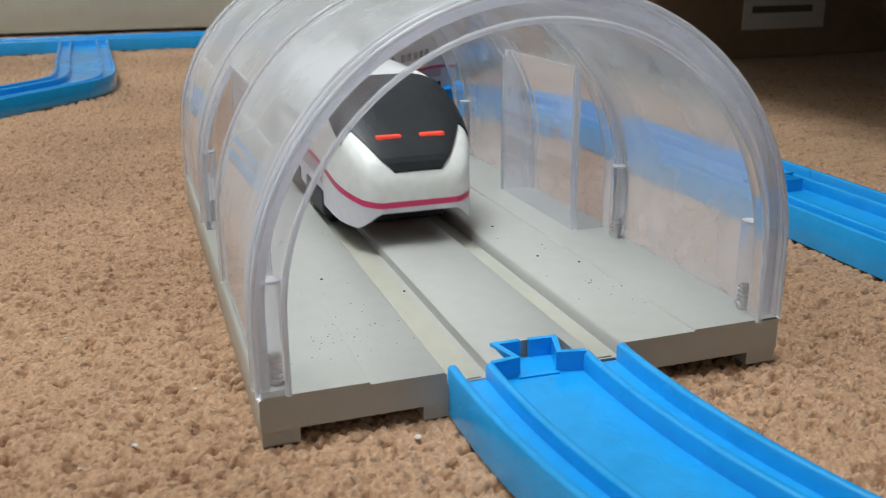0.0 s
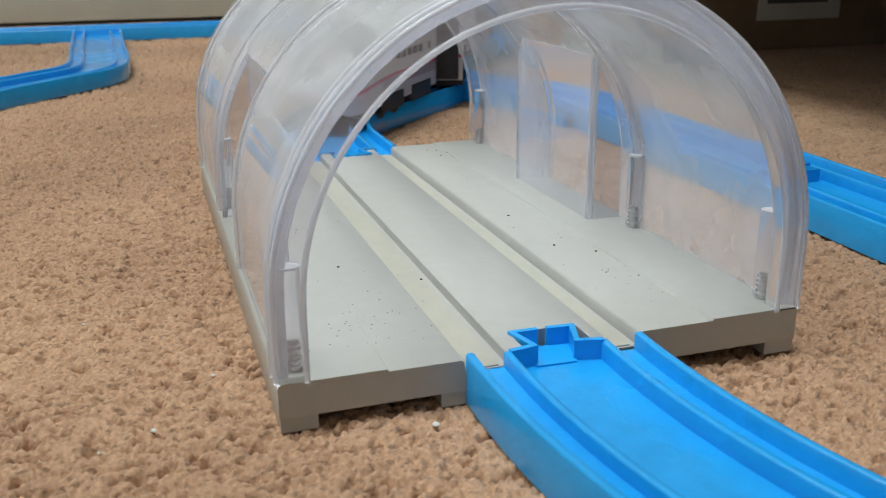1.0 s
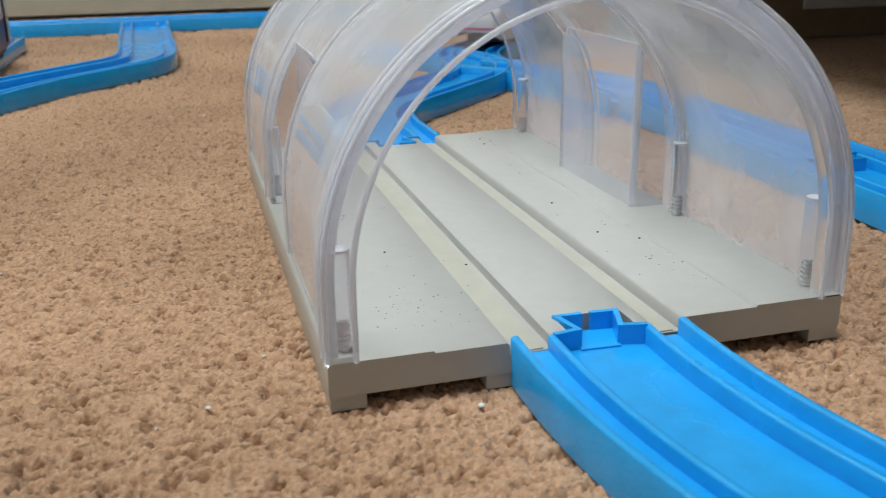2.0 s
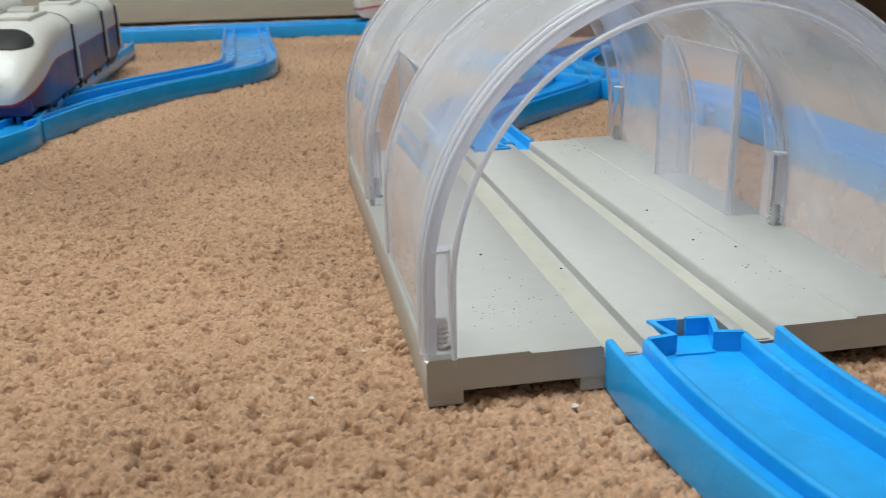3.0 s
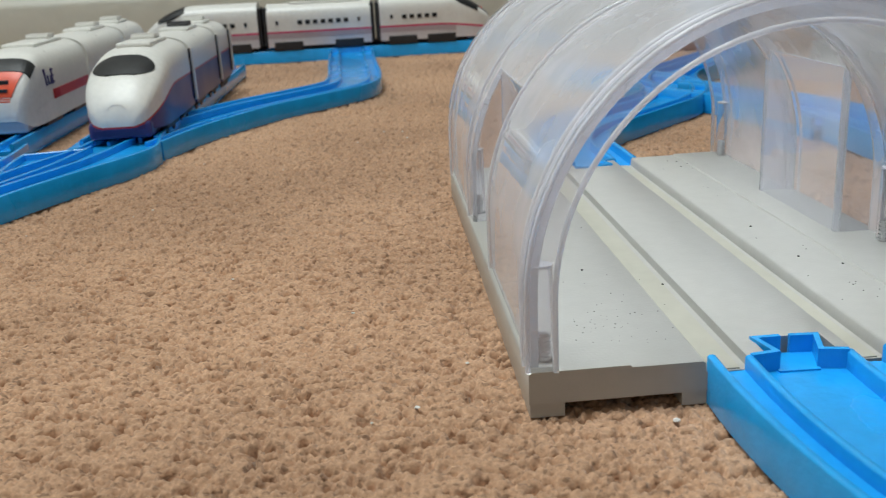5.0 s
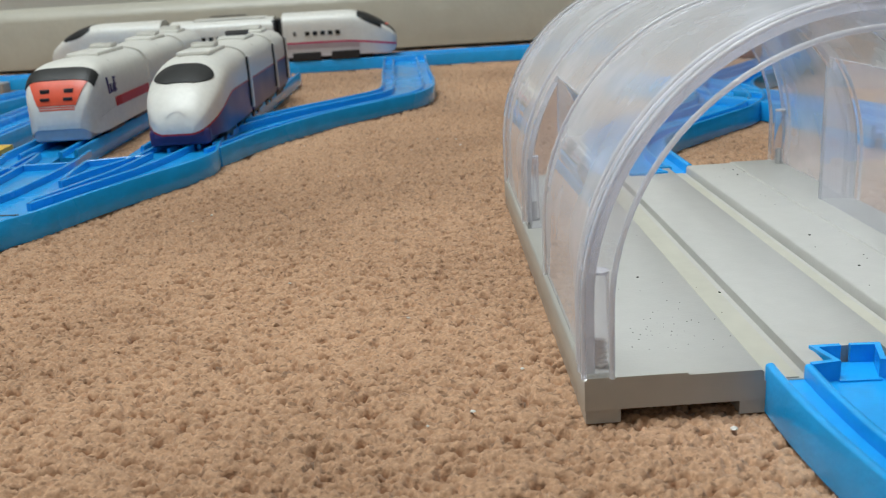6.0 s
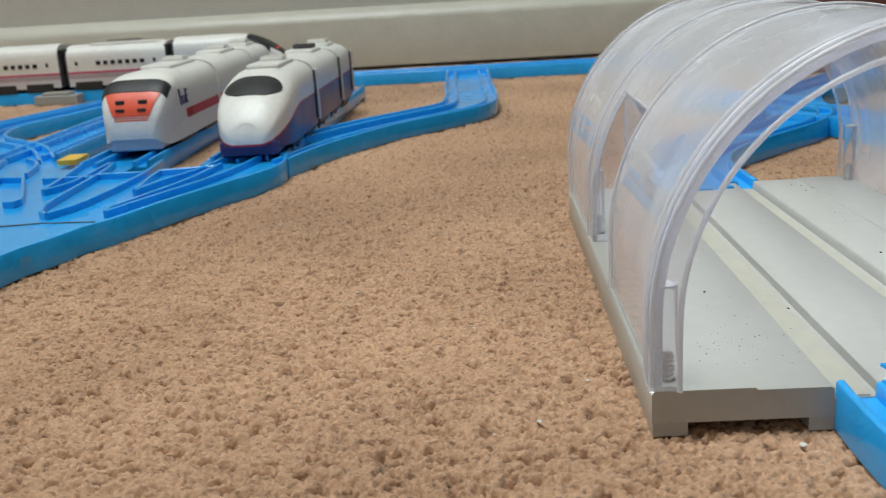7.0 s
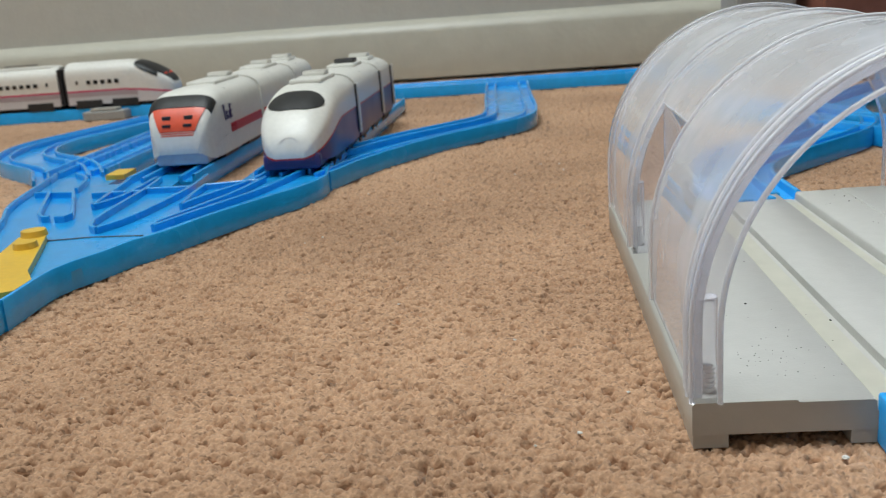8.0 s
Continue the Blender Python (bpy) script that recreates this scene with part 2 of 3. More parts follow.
def carpet():
    def steps(*runs):
        return np.concatenate([np.arange(a, b, s) for a, b, s in runs] + [[runs[-1][1]]])
    xs = steps((ROOM_W, -0.6, 0.03), (-0.6, -0.27, 0.0022), (-0.27, 0.09, 0.00050), (0.09, 0.20, 0.0010), (0.20, 0.4, 0.004), (0.4, ROOM_E, 0.03))
    ys = steps((ROOM_S, -0.12, 0.05), (-0.12, 0.14, 0.00052), (0.14, 0.42, 0.0009), (0.42, ROOM_N, 0.004))
    X, Y = np.meshgrid(xs, ys, indexing="ij")
    wx = X + 0.0018 * (noise_sheet(X, Y, 0.0022, 5) - 0.5)
    wy = Y + 0.0018 * (noise_sheet(X, Y, 0.0022, 6) - 0.5)

    def tufts(cell, seed, share, wide=1.0):
        """Low domes, one to a cell, and how far each spot lies in a sunken cell."""
        rng = np.random.RandomState(seed)
        px, py, ph = 0.15 + 0.7 * rng.rand(256, 256), 0.15 + 0.7 * rng.rand(256, 256), rng.rand(256, 256)
        u, v = wx * wide / cell, wy / cell
        i0, j0 = np.floor(u).astype(int), np.floor(v).astype(int)
        near, sunk = np.full(X.shape, 9.0), np.zeros(X.shape)
        for di in (-1, 0, 1):
            for dj in (-1, 0, 1):
                i, j = (i0 + di) % 256, (j0 + dj) % 256
                d2 = (u - i0 - di - px[i, j]) ** 2 + (v - j0 - dj - py[i, j]) ** 2
                near = np.minimum(near, d2)
                sunk = np.maximum(sunk, np.where(ph[i, j] < share, np.exp(-d2 / 0.11), 0))
        return near, sunk
    near, sunk = tufts(0.0012, 11, 0.26, 0.8)
    _, deep = tufts(0.0020, 12, 0.20, 0.55)
    h = -0.0023 * np.minimum(near, 0.6) - 0.0034 * sunk - 0.0078 * deep * (0.4 + noise_sheet(X, Y, 0.0012, 9))
    h = h + 0.0004 * (noise_sheet(wx, wy, 0.0009, 2) - 0.5) + 0.0010 * (noise_sheet(X, Y, 0.018, 7) - 0.5) + 0.0003
    # the pile stands a little higher round the yard and along the wall
    rise = np.clip(np.maximum((-0.07 - X) / 0.08, (Y - 0.30) / 0.15), 0, 1)
    h = h + 0.0003 * rise * rise * (3 - 2 * rise)
    nx, ny = X.shape
    me = bpy.data.meshes.new("floor")
    me.vertices.add(nx * ny)
    me.vertices.foreach_set("co", np.stack([X, Y, h], -1).ravel())
    i = (np.arange(nx - 1)[:, None] * ny + np.arange(ny - 1)[None, :]).ravel()
    quads = np.stack([i, i + ny, i + ny + 1, i + 1], -1).ravel()
    me.loops.add(len(quads))
    me.loops.foreach_set("vertex_index", quads)
    me.polygons.add(len(i))
    me.polygons.foreach_set("loop_start", np.arange(0, len(quads), 4))
    me.polygons.foreach_set("use_smooth", np.ones(len(i), bool))
    me.update(calc_edges=True)
    me.materials.append(M["carpet"])
    tagged(new("floor", me), "brown loop-pile carpet floor with small worn pits", "carpet", kind="structure")


def walls():
    t = 0.1
    def wall(name, *b, label="cream painted plaster wall"):
        return tagged(part(name, box(bmesh.new(), *b), M["wall"]), label, "wall", kind="structure")
    wall("wall_north", ROOM_W - t, ROOM_E + t, ROOM_N, ROOM_N + t, -0.01, ROOM_H)
    wall("wall_south", ROOM_W - t, ROOM_E + t, ROOM_S - t, ROOM_S, -0.01, ROOM_H)
    wall("wall_east", ROOM_E, ROOM_E + t, ROOM_S, ROOM_N, -0.01, ROOM_H)
    wall("wall_west", ROOM_W - t, ROOM_W, ROOM_S, ROOM_N, -0.01, ROOM_H)
    bm = bmesh.new()
    for x0, x1, y0, y1 in ((ROOM_W - t, OPEN_X0, ROOM_S - t, ROOM_N + t), (OPEN_X1, ROOM_E + t, ROOM_S - t, ROOM_N + t), (OPEN_X0, OPEN_X1, ROOM_S - t, OPEN_Y0), (OPEN_X0, OPEN_X1, OPEN_Y1, ROOM_N + t)):
        box(bm, x0, x1, y0, y1, ROOM_H, ROOM_H + 0.1)
    tagged(part("ceiling", bm, M["ceiling"]), "plain white ceiling with an opening added for the overhead lamp", "ceiling", kind="structure")
    # Made-up frame round the ceiling opening that holds the added lamp.
    w = thing("added_ceiling_opening", None, "unseen white framed ceiling opening, added to hold the overhead lamp", "window", kind="structure")
    bm = bmesh.new()
    for x0, x1, y0, y1 in ((OPEN_X0, OPEN_X0 + .04, OPEN_Y0, OPEN_Y1), (OPEN_X1 - .04, OPEN_X1, OPEN_Y0, OPEN_Y1), (OPEN_X0 + .04, OPEN_X1 - .04, OPEN_Y0, OPEN_Y0 + .04), (OPEN_X0 + .04, OPEN_X1 - .04, OPEN_Y1 - .04, OPEN_Y1)):
        box(bm, x0, x1, y0, y1, ROOM_H - .01, ROOM_H + .03, .004)
    part("opening_frame", bm, M["frame"], w)
    # skirting: flat face, then a sloped top
    prof = [(ROOM_N, 0.004), (ROOM_N - 0.016, 0.004), (ROOM_N - 0.016, 0.052), (ROOM_N - 0.013, 0.058), (ROOM_N - 0.006, 0.064), (ROOM_N, 0.066)]
    bm = bmesh.new()
    rings = [[bm.verts.new((x, y, z)) for y, z in prof] for x in (ROOM_W, ROOM_E)]
    for i in range(len(prof)):
        j = (i + 1) % len(prof)
        bm.faces.new((rings[0][i], rings[0][j], rings[1][j], rings[1][i]))
    bm.faces.new(rings[0])
    bm.faces.new(rings[1][::-1])
    tagged(part("baseboard", bm, M["skirting"], smooth=40), "cream gloss painted skirting board, scuffed", "skirting board", kind="structure")


carpet()
walls()

# ---- tracks ----
BED = [(-.0172, .0044), (-.0172, .0068), (-.0112, .0068), (-.0112, .0095), (-.0109, .0099), (-.0105, .0100), (-.0101, .0100), (-.0097, .0099), (-.0094, .0095), (-.0094, .0060),
       (.0094, .0060), (.0094, .0095), (.0097, .0099), (.0101, .0100), (.0105, .0100), (.0109, .0099), (.0112, .0095), (.0112, .0068), (.0172, .0068), (.0172, .0044)]
FLANGE = [(.0171, .0002), (.0171, .0101), (.0174, .0105), (.0178, .0106), (.0183, .0106), (.0187, .0105), (.0190, .0101), (.0190, .0002)]


def rail(stations, label, lower=0.0, tab=True, group="blue track pieces"):
    t = thing("toy_rail", None, label, "toy rail", group)
    part("track_bed", sweep(bmesh.new(), [(u, max(.0002, z - lower)) for u, z in BED], stations), M["blue"], t, smooth=50)
    for sx in (-1, 1):
        part("side_flange", sweep(bmesh.new(), [(sx * u, max(.0002, z - lower)) for u, z in FLANGE], stations), M["blue"], t, smooth=60)
    if tab:
        x, y, a = stations[0]
        part("connector", connector(Matrix.Translation((x, y, 0)) @ Matrix.Rotation(a + math.pi / 2, 4, "Z")), M["blue"], t)
    return t


def ribbon(pts, wide):
    """The plan outline of a thin wall with sharp corners."""
    P = [Vector(p) for p in pts]
    one, two = [], []
    for i, p in enumerate(P):
        d0 = (P[i] - P[i - 1]).normalized() if i else (P[1] - P[0]).normalized()
        d1 = (P[i + 1] - P[i]).normalized() if i < len(P) - 1 else d0
        n0, n1 = Vector((-d0.y, d0.x)), Vector((-d1.y, d1.x))
        n = (n0 + n1).normalized()
        n = n * (wide / 2 / max(.5, n.dot(n0)))
        one.append(tuple(p + n))
        two.append(tuple(p - n))
    return one + two[::-1]


def connector(m):
    """The dovetail tongue that hooks into the next piece, pointing along +y."""
    bm = bmesh.new()
    slab(bm, [(-.0042, -.001), (.0042, -.001), (.0062, .0078), (-.0062, .0078)], .0050, .0064)
    for pts in ([(-.0100, -.0004), (-.0046, .0006), (-.0066, .0080), (-.0010, .0082)], [(.0010, .0082), (.0066, .0080), (.0046, .0006), (.0100, -.0004)]):
        slab(bm, ribbon(pts, .0012), .0045, .0103)
    bmesh.ops.transform(bm, matrix=m, verts=bm.verts)
    return bm


BASE_L, BASE_W, BASE_H = 0.186, 0.0565, 0.0100
UP = math.pi / 2
# the piece before the tunnel bends away towards +x
rail(go(-.0009, -.0002, -UP - .045, 45, .215), "blue plastic curved toy rail hooked to the grey tunnel base")
# beyond the tunnel: the line that the train takes, round to the wall and along it
ROUTE = []
WALL_Y = .725
_x, _y, _a = 0.0, BASE_L, UP
for _turn, _size, _what in ((0, .030, "short blue plastic toy rail behind the tunnel"), (-45, .090, "blue plastic curved toy rail behind the tunnel"),
                            (0, .060, "short blue plastic toy rail behind the tunnel"), (40, .09, "blue plastic curved points piece behind the tunnel"),
                            (-35, .12, "blue plastic curved toy rail by the added bed"), (0, None, "blue plastic straight toy rail by the added bed"),
                            (130, .12, "blue plastic curved toy rail near the wall"),
                            (0, .216, "blue plastic straight toy rail along the wall"), (0, .216, "blue plastic straight toy rail along the wall"),
                            (0, .216, "blue plastic straight toy rail along the wall"), (0, .216, "blue plastic straight toy rail along the wall")):
    if _size is None:  # as long as brings the last bend to the line along the wall
        _size = max(.004, (WALL_Y - .12 * (1 + math.cos(_a)) - _y) / math.sin(_a))
    _st = go(_x, _y, _a, _turn, _size)
    rail(_st, _what, tab=not ROUTE)
    ROUTE += _st if not ROUTE else _st[1:]
    _x, _y, _a = _st[-1]
    if "points piece" in _what:
        BRANCH = (_x, _y, _a)
# the branch that curls away from the points
rail(go(*BRANCH, 75, .080), "blue plastic curved toy rail branching off behind the tunnel", .0005, False)
# a second line on the other side of the tunnel
rail(go(.1375, .110, UP - .02, 0, .13), "blue plastic straight toy rail beside the tunnel")
rail(go(.1350, .2402, UP - .02, 40, .20), "blue plastic curved toy rail beside the tunnel", tab=False)
rail(go(.1375, .1098, -UP - .02, 0, .216), "blue plastic straight toy rail beside the tunnel", tab=False)
# sidings and the line that leads to them
rail(smooth_line([(-0.0923, 0.7055), (-0.0913, 0.5922), (-0.0900, 0.5000), (-0.0970, 0.4650), (-0.1200, 0.4350), (-0.1530, 0.3950), (-0.1840, 0.3400), (-0.2000, 0.2960)]), "blue plastic toy rails bending towards the sidings", .0004, False)
rail(go(-0.2058, 0.3038, UP - 0.0301, 0, 0.315), "blue plastic straight siding rail under the parked train", tab=False)
rail(go(-0.2756, 0.3061, UP - 0.0220, 0, 0.345), "blue plastic straight siding rail under the parked train", tab=False)
rail(go(-0.3389, 0.3421, UP - 0.0147, 0, 0.33), "blue plastic straight siding rail", tab=False)
rail(smooth_line([(-0.3339, 0.3237), (-0.3593, 0.3696), (-0.4049, 0.4182), (-0.4205, 0.4713), (-0.4056, 0.5313), (-0.3823, 0.6072), (-0.3553, 0.6839)]), "blue plastic S-bent toy rail leading round behind the trains", .0003, False)
rail(go(-0.2706, 0.0951, -UP - 0.0141, 0, 0.2330), "blue plastic straight toy rail before the points", tab=False)


def points_yard():
    t = thing("track_points", None, "blue plastic three-way points with thin ribs and a yellow lever", "toy rail")
    near = [(-0.1870, 0.3440), (-0.1850, 0.3056), (-0.1820, 0.2780), (-0.1890, 0.2560), (-0.2000, 0.2360), (-0.2160, 0.2060), (-0.2290, 0.1760), (-0.2360, 0.1660), (-0.2410, 0.1520), (-0.2505, 0.1300), (-0.2510, 0.0947)]
    far = [(-0.2904, 0.0955), (-0.2973, 0.1451), (-0.3148, 0.2110), (-0.3318, 0.2552), (-0.3472, 0.3351)]
    bm = slab(bmesh.new(), [(x - .0007, y) for x, y in near] + [(x + .0007, y) for x, y in far] + [(-0.3076, 0.3385), (-0.3055, 0.3077), (-0.2661, 0.3064), (-0.2642, 0.2794), (-0.2299, 0.2783), (-0.2296, 0.3052), (-0.2296, 0.3479)], .0003, .0072)
    part("plate", bm, M["blue"], t)
    bm = bmesh.new()
    rib(bm, [(x - .0008, y) for x, y in near], .0017, .0002, .0106)
    rib(bm, [(x + .0008, y) for x, y in far], .0017, .0002, .0106)
    part("side_wall", bm, M["blue"], t, smooth=50)
    for line in ([(-0.2381, 0.1914), (-0.2288, 0.2133), (-0.2119, 0.2505), (-0.2041, 0.2775), (-0.1984, 0.3035)],
                 [(-0.2381, 0.1914), (-0.2393, 0.1984), (-0.2359, 0.2077), (-0.2223, 0.2484), (-0.2149, 0.2874)],
                 [(-0.2397, 0.2313), (-0.2339, 0.2500), (-0.2220, 0.2781), (-0.2174, 0.3042)], [(-0.2397, 0.2313), (-0.2420, 0.2573), (-0.2425, 0.2763)],
                 [(-0.2627, 0.1932), (-0.2705, 0.2086), (-0.2727, 0.2797), (-0.2756, 0.3061)], [(-0.2627, 0.1932), (-0.2549, 0.2140), (-0.2491, 0.2670), (-0.2502, 0.3053)],
                 [(-0.2853, 0.2420), (-0.2883, 0.2706), (-0.2927, 0.3067)], [(-0.2853, 0.2420), (-0.2784, 0.2584), (-0.2778, 0.3062)],
                 [(-0.2979, 0.2709), (-0.2724, 0.2701)], [(-0.3323, 0.2815), (-0.3097, 0.2760)], [(-0.3097, 0.2760), (-0.2878, 0.2244), (-0.2930, 0.2198)], [(-0.3260, 0.2849), (-0.3038, 0.2272), (-0.2962, 0.2211)],
                 [(-0.3133, 0.2869), (-0.3208, 0.3172), (-0.3343, 0.3346)], [(-0.2726, 0.2749), (-0.2493, 0.2742)], [(-0.2425, 0.2763), (-0.2153, 0.2814)]):
        part("rib", rib(bmesh.new(), line, .0016, .0070, .0103), M["blue"], t)
    part("seam", slab(bmesh.new(), ribbon([(-0.2400, 0.1850), (-0.2625, 0.1873), (-0.2928, 0.1834)], .0008), .0068, .0076), M["ink"], t)
    lev = part("lever", slab(bmesh.new(), [(-0.2524, 0.1085), (-0.2595, 0.1040), (-0.2717, 0.1135), (-0.2764, 0.1297), (-0.2857, 0.1576), (-0.2912, 0.1834), (-0.2803, 0.1854), (-0.2711, 0.1596), (-0.2614, 0.1316), (-0.2521, 0.1165)], .0072, .0098), M["yellow"], t, "yellow points lever")
    for x, y, r in ((-0.2855, 0.1856, .0054), (-0.2791, 0.1656, .0048)):
        part("knob", tube(bmesh.new(), r, .0097, .0122, Matrix.Translation((x, y, 0)), 24, r * .9), M["yellow"], lev)
    part("stud", slab(bmesh.new(), [(-0.3124, 0.3218), (-0.3017, 0.3214), (-0.3024, 0.3408), (-0.3131, 0.3412)], .0072, .0098), M["yellow"], t, "small yellow stop")


points_yard()


# ---- tunnel station ----
ARCH_R, ARCH_Z = 0.0565, 0.0245


def arch(r, z0=BASE_H, n=40):
    """The outline of the canopy, from the foot at -x over the top to the foot at +x."""
    return [(-r, z0)] + [(-r * math.cos(math.pi * k / n), ARCH_Z + r * math.sin(math.pi * k / n)) for k in range(n + 1)] + [(r, z0)]


def hoop(bm, y0, y1, r_out, r_in):
    a, b = arch(r_out), arch(r_in)
    loop = a + b[::-1]
    rings = [[bm.verts.new((x, y, z)) for x, z in loop] for y in (y0, y1)]
    n = len(loop)
    for i in range(n):
        j = (i + 1) % n
        bm.faces.new((rings[0][i], rings[0][j], rings[1][j], rings[1][i]))
    for ring in rings:
        for i in range(len(a) - 1):
            bm.faces.new((ring[i], ring[i + 1], ring[n - 2 - i], ring[n - 1 - i]))
    return bm


def tunnel():
    t = thing("toy_tunnel", None, "clear plastic arched tunnel on a grey base with track groove", "toy tunnel")
    W, L, H = BASE_W, BASE_L, BASE_H
    left = [(-W, .0030), (-W, H - .0006), (-W + .0006, H), (-.0357, H), (-.0354, H - .0005), (-.0208, H - .0005), (-.0203, H - .0009), (-.0202, .0070), (-.0113, .0070), (-.0111, H - .0009), (-.0103, H - .0004)]
    right = [(.0103, H - .0004), (.0109, H - .0009), (.0110, .0070), (.0175, .0070), (.0177, H - .0006), (.0183, H), (.0352, H), (.0355, H + .0004), (W - .0006, H + .0004), (W, H - .0002), (W, .0030)]
    prof = left + right
    notch = left + [(-.0074, H - .0004), (-.0074, .0048), (.0074, .0048), (.0074, H - .0004)] + right
    bm = bmesh.new()
    sweep(bm, prof, [(0, .0090 + k * (L - .018) / 12, UP) for k in range(13)])
    for y0, y1 in ((0, .0090), (L - .0090, L)):
        sweep(bm, notch, [(0, y0, UP), (0, y1, UP)])
    base = part("base", bm, M["grey"], t, "light grey plastic base with fine grit on it", smooth=50)
    for sx in (-1, 1):
        for y0, y1 in ((.0002, .012), (L - .012, L - .0002)):
            part("foot", box(bmesh.new(), min(sx * (W - .0002), sx * .0492), max(sx * (W - .0002), sx * .0492), y0, y1, 0, .0031), M["grey"], base)
        x0, x1 = (-.0195, -.0130) if sx < 0 else (.0112, .0160)
        part("wheel_strip", box(bmesh.new(), x0, x1, .0005, L - .0005, .0066, .0073), M["cream"], base, "yellowed running strip")
        edge = sx * (W - .0012)
        part("side_skirt", box(bmesh.new(), edge - .0010, edge + .0010, .0122, L - .0122, 0, .0031), M["grey"], base)
    part("foot", box(bmesh.new(), -.0250, .0250, .0002, .02, 0, .0031), M["grey"], base)
    # the two side recesses: flat panels set in from the arch, one on each side, half a turn apart
    IN, R_O, R_I = .0452, ARCH_R - .0010, ARCH_R - .0024
    RECESS = {1: (.0745, .1235), -1: (L - .1195, L - .0745)}
    cuts = sorted({.004, L - .004, *RECESS[1], *RECESS[-1]})
    a_in = math.acos(IN / R_O)

    def shell_piece(y0, y1, cut_left, cut_right):
        """One length of the canopy; a cut side ends where the flat panel stands."""
        def line(r):
            pts = []
            n = 48
            lo, hi = (a_in if cut_right else 0), (math.pi - a_in if cut_left else math.pi)
            if not cut_left:
                pts.append((-r, H))
            pts += [(r * math.cos(hi + (lo - hi) * k / n), ARCH_Z + r * math.sin(hi + (lo - hi) * k / n)) for k in range(n + 1)]
            if not cut_right:
                pts.append((r, H))
            return pts
        bm = bmesh.new()
        o, i = line(R_O), line(R_I)
        rings = [[bm.verts.new((x, y, z)) for x, z in o + i[::-1]] for y in (y0, y1)]
        n = len(o) * 2
        for k in range(n):
            j = (k + 1) % n
            bm.faces.new((rings[0][k], rings[0][j], rings[1][j], rings[1][k]))
        for ring in rings:
            for k in range(n // 2 - 1):
                bm.faces.new((ring[k], ring[k + 1], ring[n - 2 - k], ring[n - 1 - k]))
        return bm
    for y0, y1 in zip(cuts, cuts[1:]):
        mid = (y0 + y1) / 2
        left_cut, right_cut = (RECESS[k][0] < mid < RECESS[k][1] for k in (-1, 1))
        piece = shell_piece(y0 + .00005, y1 - .00005, left_cut, right_cut)
        if left_cut or right_cut:
            part("roof_panel", piece, M["clear"], t, smooth=30)
        else:
            part("canopy", piece, M["clear"], t, "scuffed clear plastic canopy", smooth=30)
    for sx in (-1, 1):
        y0, y1 = RECESS[sx]
        zc = ARCH_Z + math.sqrt(R_O ** 2 - IN ** 2)
        part("side_panel", box(bmesh.new(), min(sx * IN, sx * (IN - .0013)), max(sx * IN, sx * (IN - .0013)), y0 + .0002, y1 - .0002, H, zc - .0004, .0003), M["panel"], t, "flat clear side panel set into the canopy")
        # closing walls of the recess, shaped like a slice of the arch
        for y in (y0 - .0012, y1):
            bm = bmesh.new()
            r = R_I - .0001
            a1 = math.acos(IN / r)
            loop = [(sx * IN, H), (sx * r, H)] + [(sx * r * math.cos(a1 * k / 8), ARCH_Z + r * math.sin(a1 * k / 8)) for k in range(9)]
            f = [bm.verts.new((x, y, z)) for x, z in loop]
            b = [bm.verts.new((x, y + .0012, z)) for x, z in loop]
            for i in range(len(loop)):
                j = (i + 1) % len(loop)
                bm.faces.new((f[i], f[j], b[j], b[i]))
            bm.faces.new(f)
            bm.faces.new(b[::-1])
            part("recess_wall", bm, M["panel"], t)
    for name, y0, y1, ro, ri in (("front_hoop", 0.0, .0036, .0568, .0508), ("inner_hoop", .0037, .0080, .0563, .0540), ("hoop", .0620, .0650, .0553, .0522), ("hoop", L - .0650, L - .0620, .0553, .0522), ("back_hoop", L - .0036, L, .0567, .0508)):
        part(name, hoop(bmesh.new(), y0, y1, ro, ri), M["rod" if name == "hoop" else "clear_edge"], t, smooth=30)
    def round_lip(y, r, thick):
        """A rounded lip that runs over the arch, whitened to stand for its highlight."""
        bm = bmesh.new()
        path = arch(r, n=48)
        rings = []
        for k, (x, z) in enumerate(path):
            p, q = path[max(0, k - 1)], path[min(len(path) - 1, k + 1)]
            d = Vector((q[0] - p[0], q[1] - p[1])).normalized()
            rings.append([bm.verts.new((x - d.y * thick * math.cos(a), y + thick * math.sin(a), z + d.x * thick * math.cos(a))) for a in (math.pi * j / 5 for j in range(10))])
        for r0, r1 in zip(rings, rings[1:]):
            for i in range(10):
                bm.faces.new((r0[i], r0[(i + 1) % 10], r1[(i + 1) % 10], r1[i]))
        bm.faces.new(rings[0])
        bm.faces.new(rings[-1][::-1])
        return bm
    for y, r, thick in ((-.0002, .0510, .0006), (.0004, .0566, .0005), (.0040, .0567, .0006), (.0086, .0564, .0005), (.0664, .0560, .0005), (L - .0664, .0560, .0005), (L - .0080, .0566, .0005)):
        part("bright_edge", round_lip(y, r, thick), M["bead"], t, smooth=60)
    # clear bars added to imitate the bright glint along the panel edges
    for sx in (-1, 1):
        for y in RECESS[sx]:
            part("bright_edge", box(bmesh.new(), sx * (IN - .0007) - .0008, sx * (IN - .0007) + .0008, y - .0009, y + .0009, H, ARCH_Z + .0300, .0003), M["clear_edge"], t)
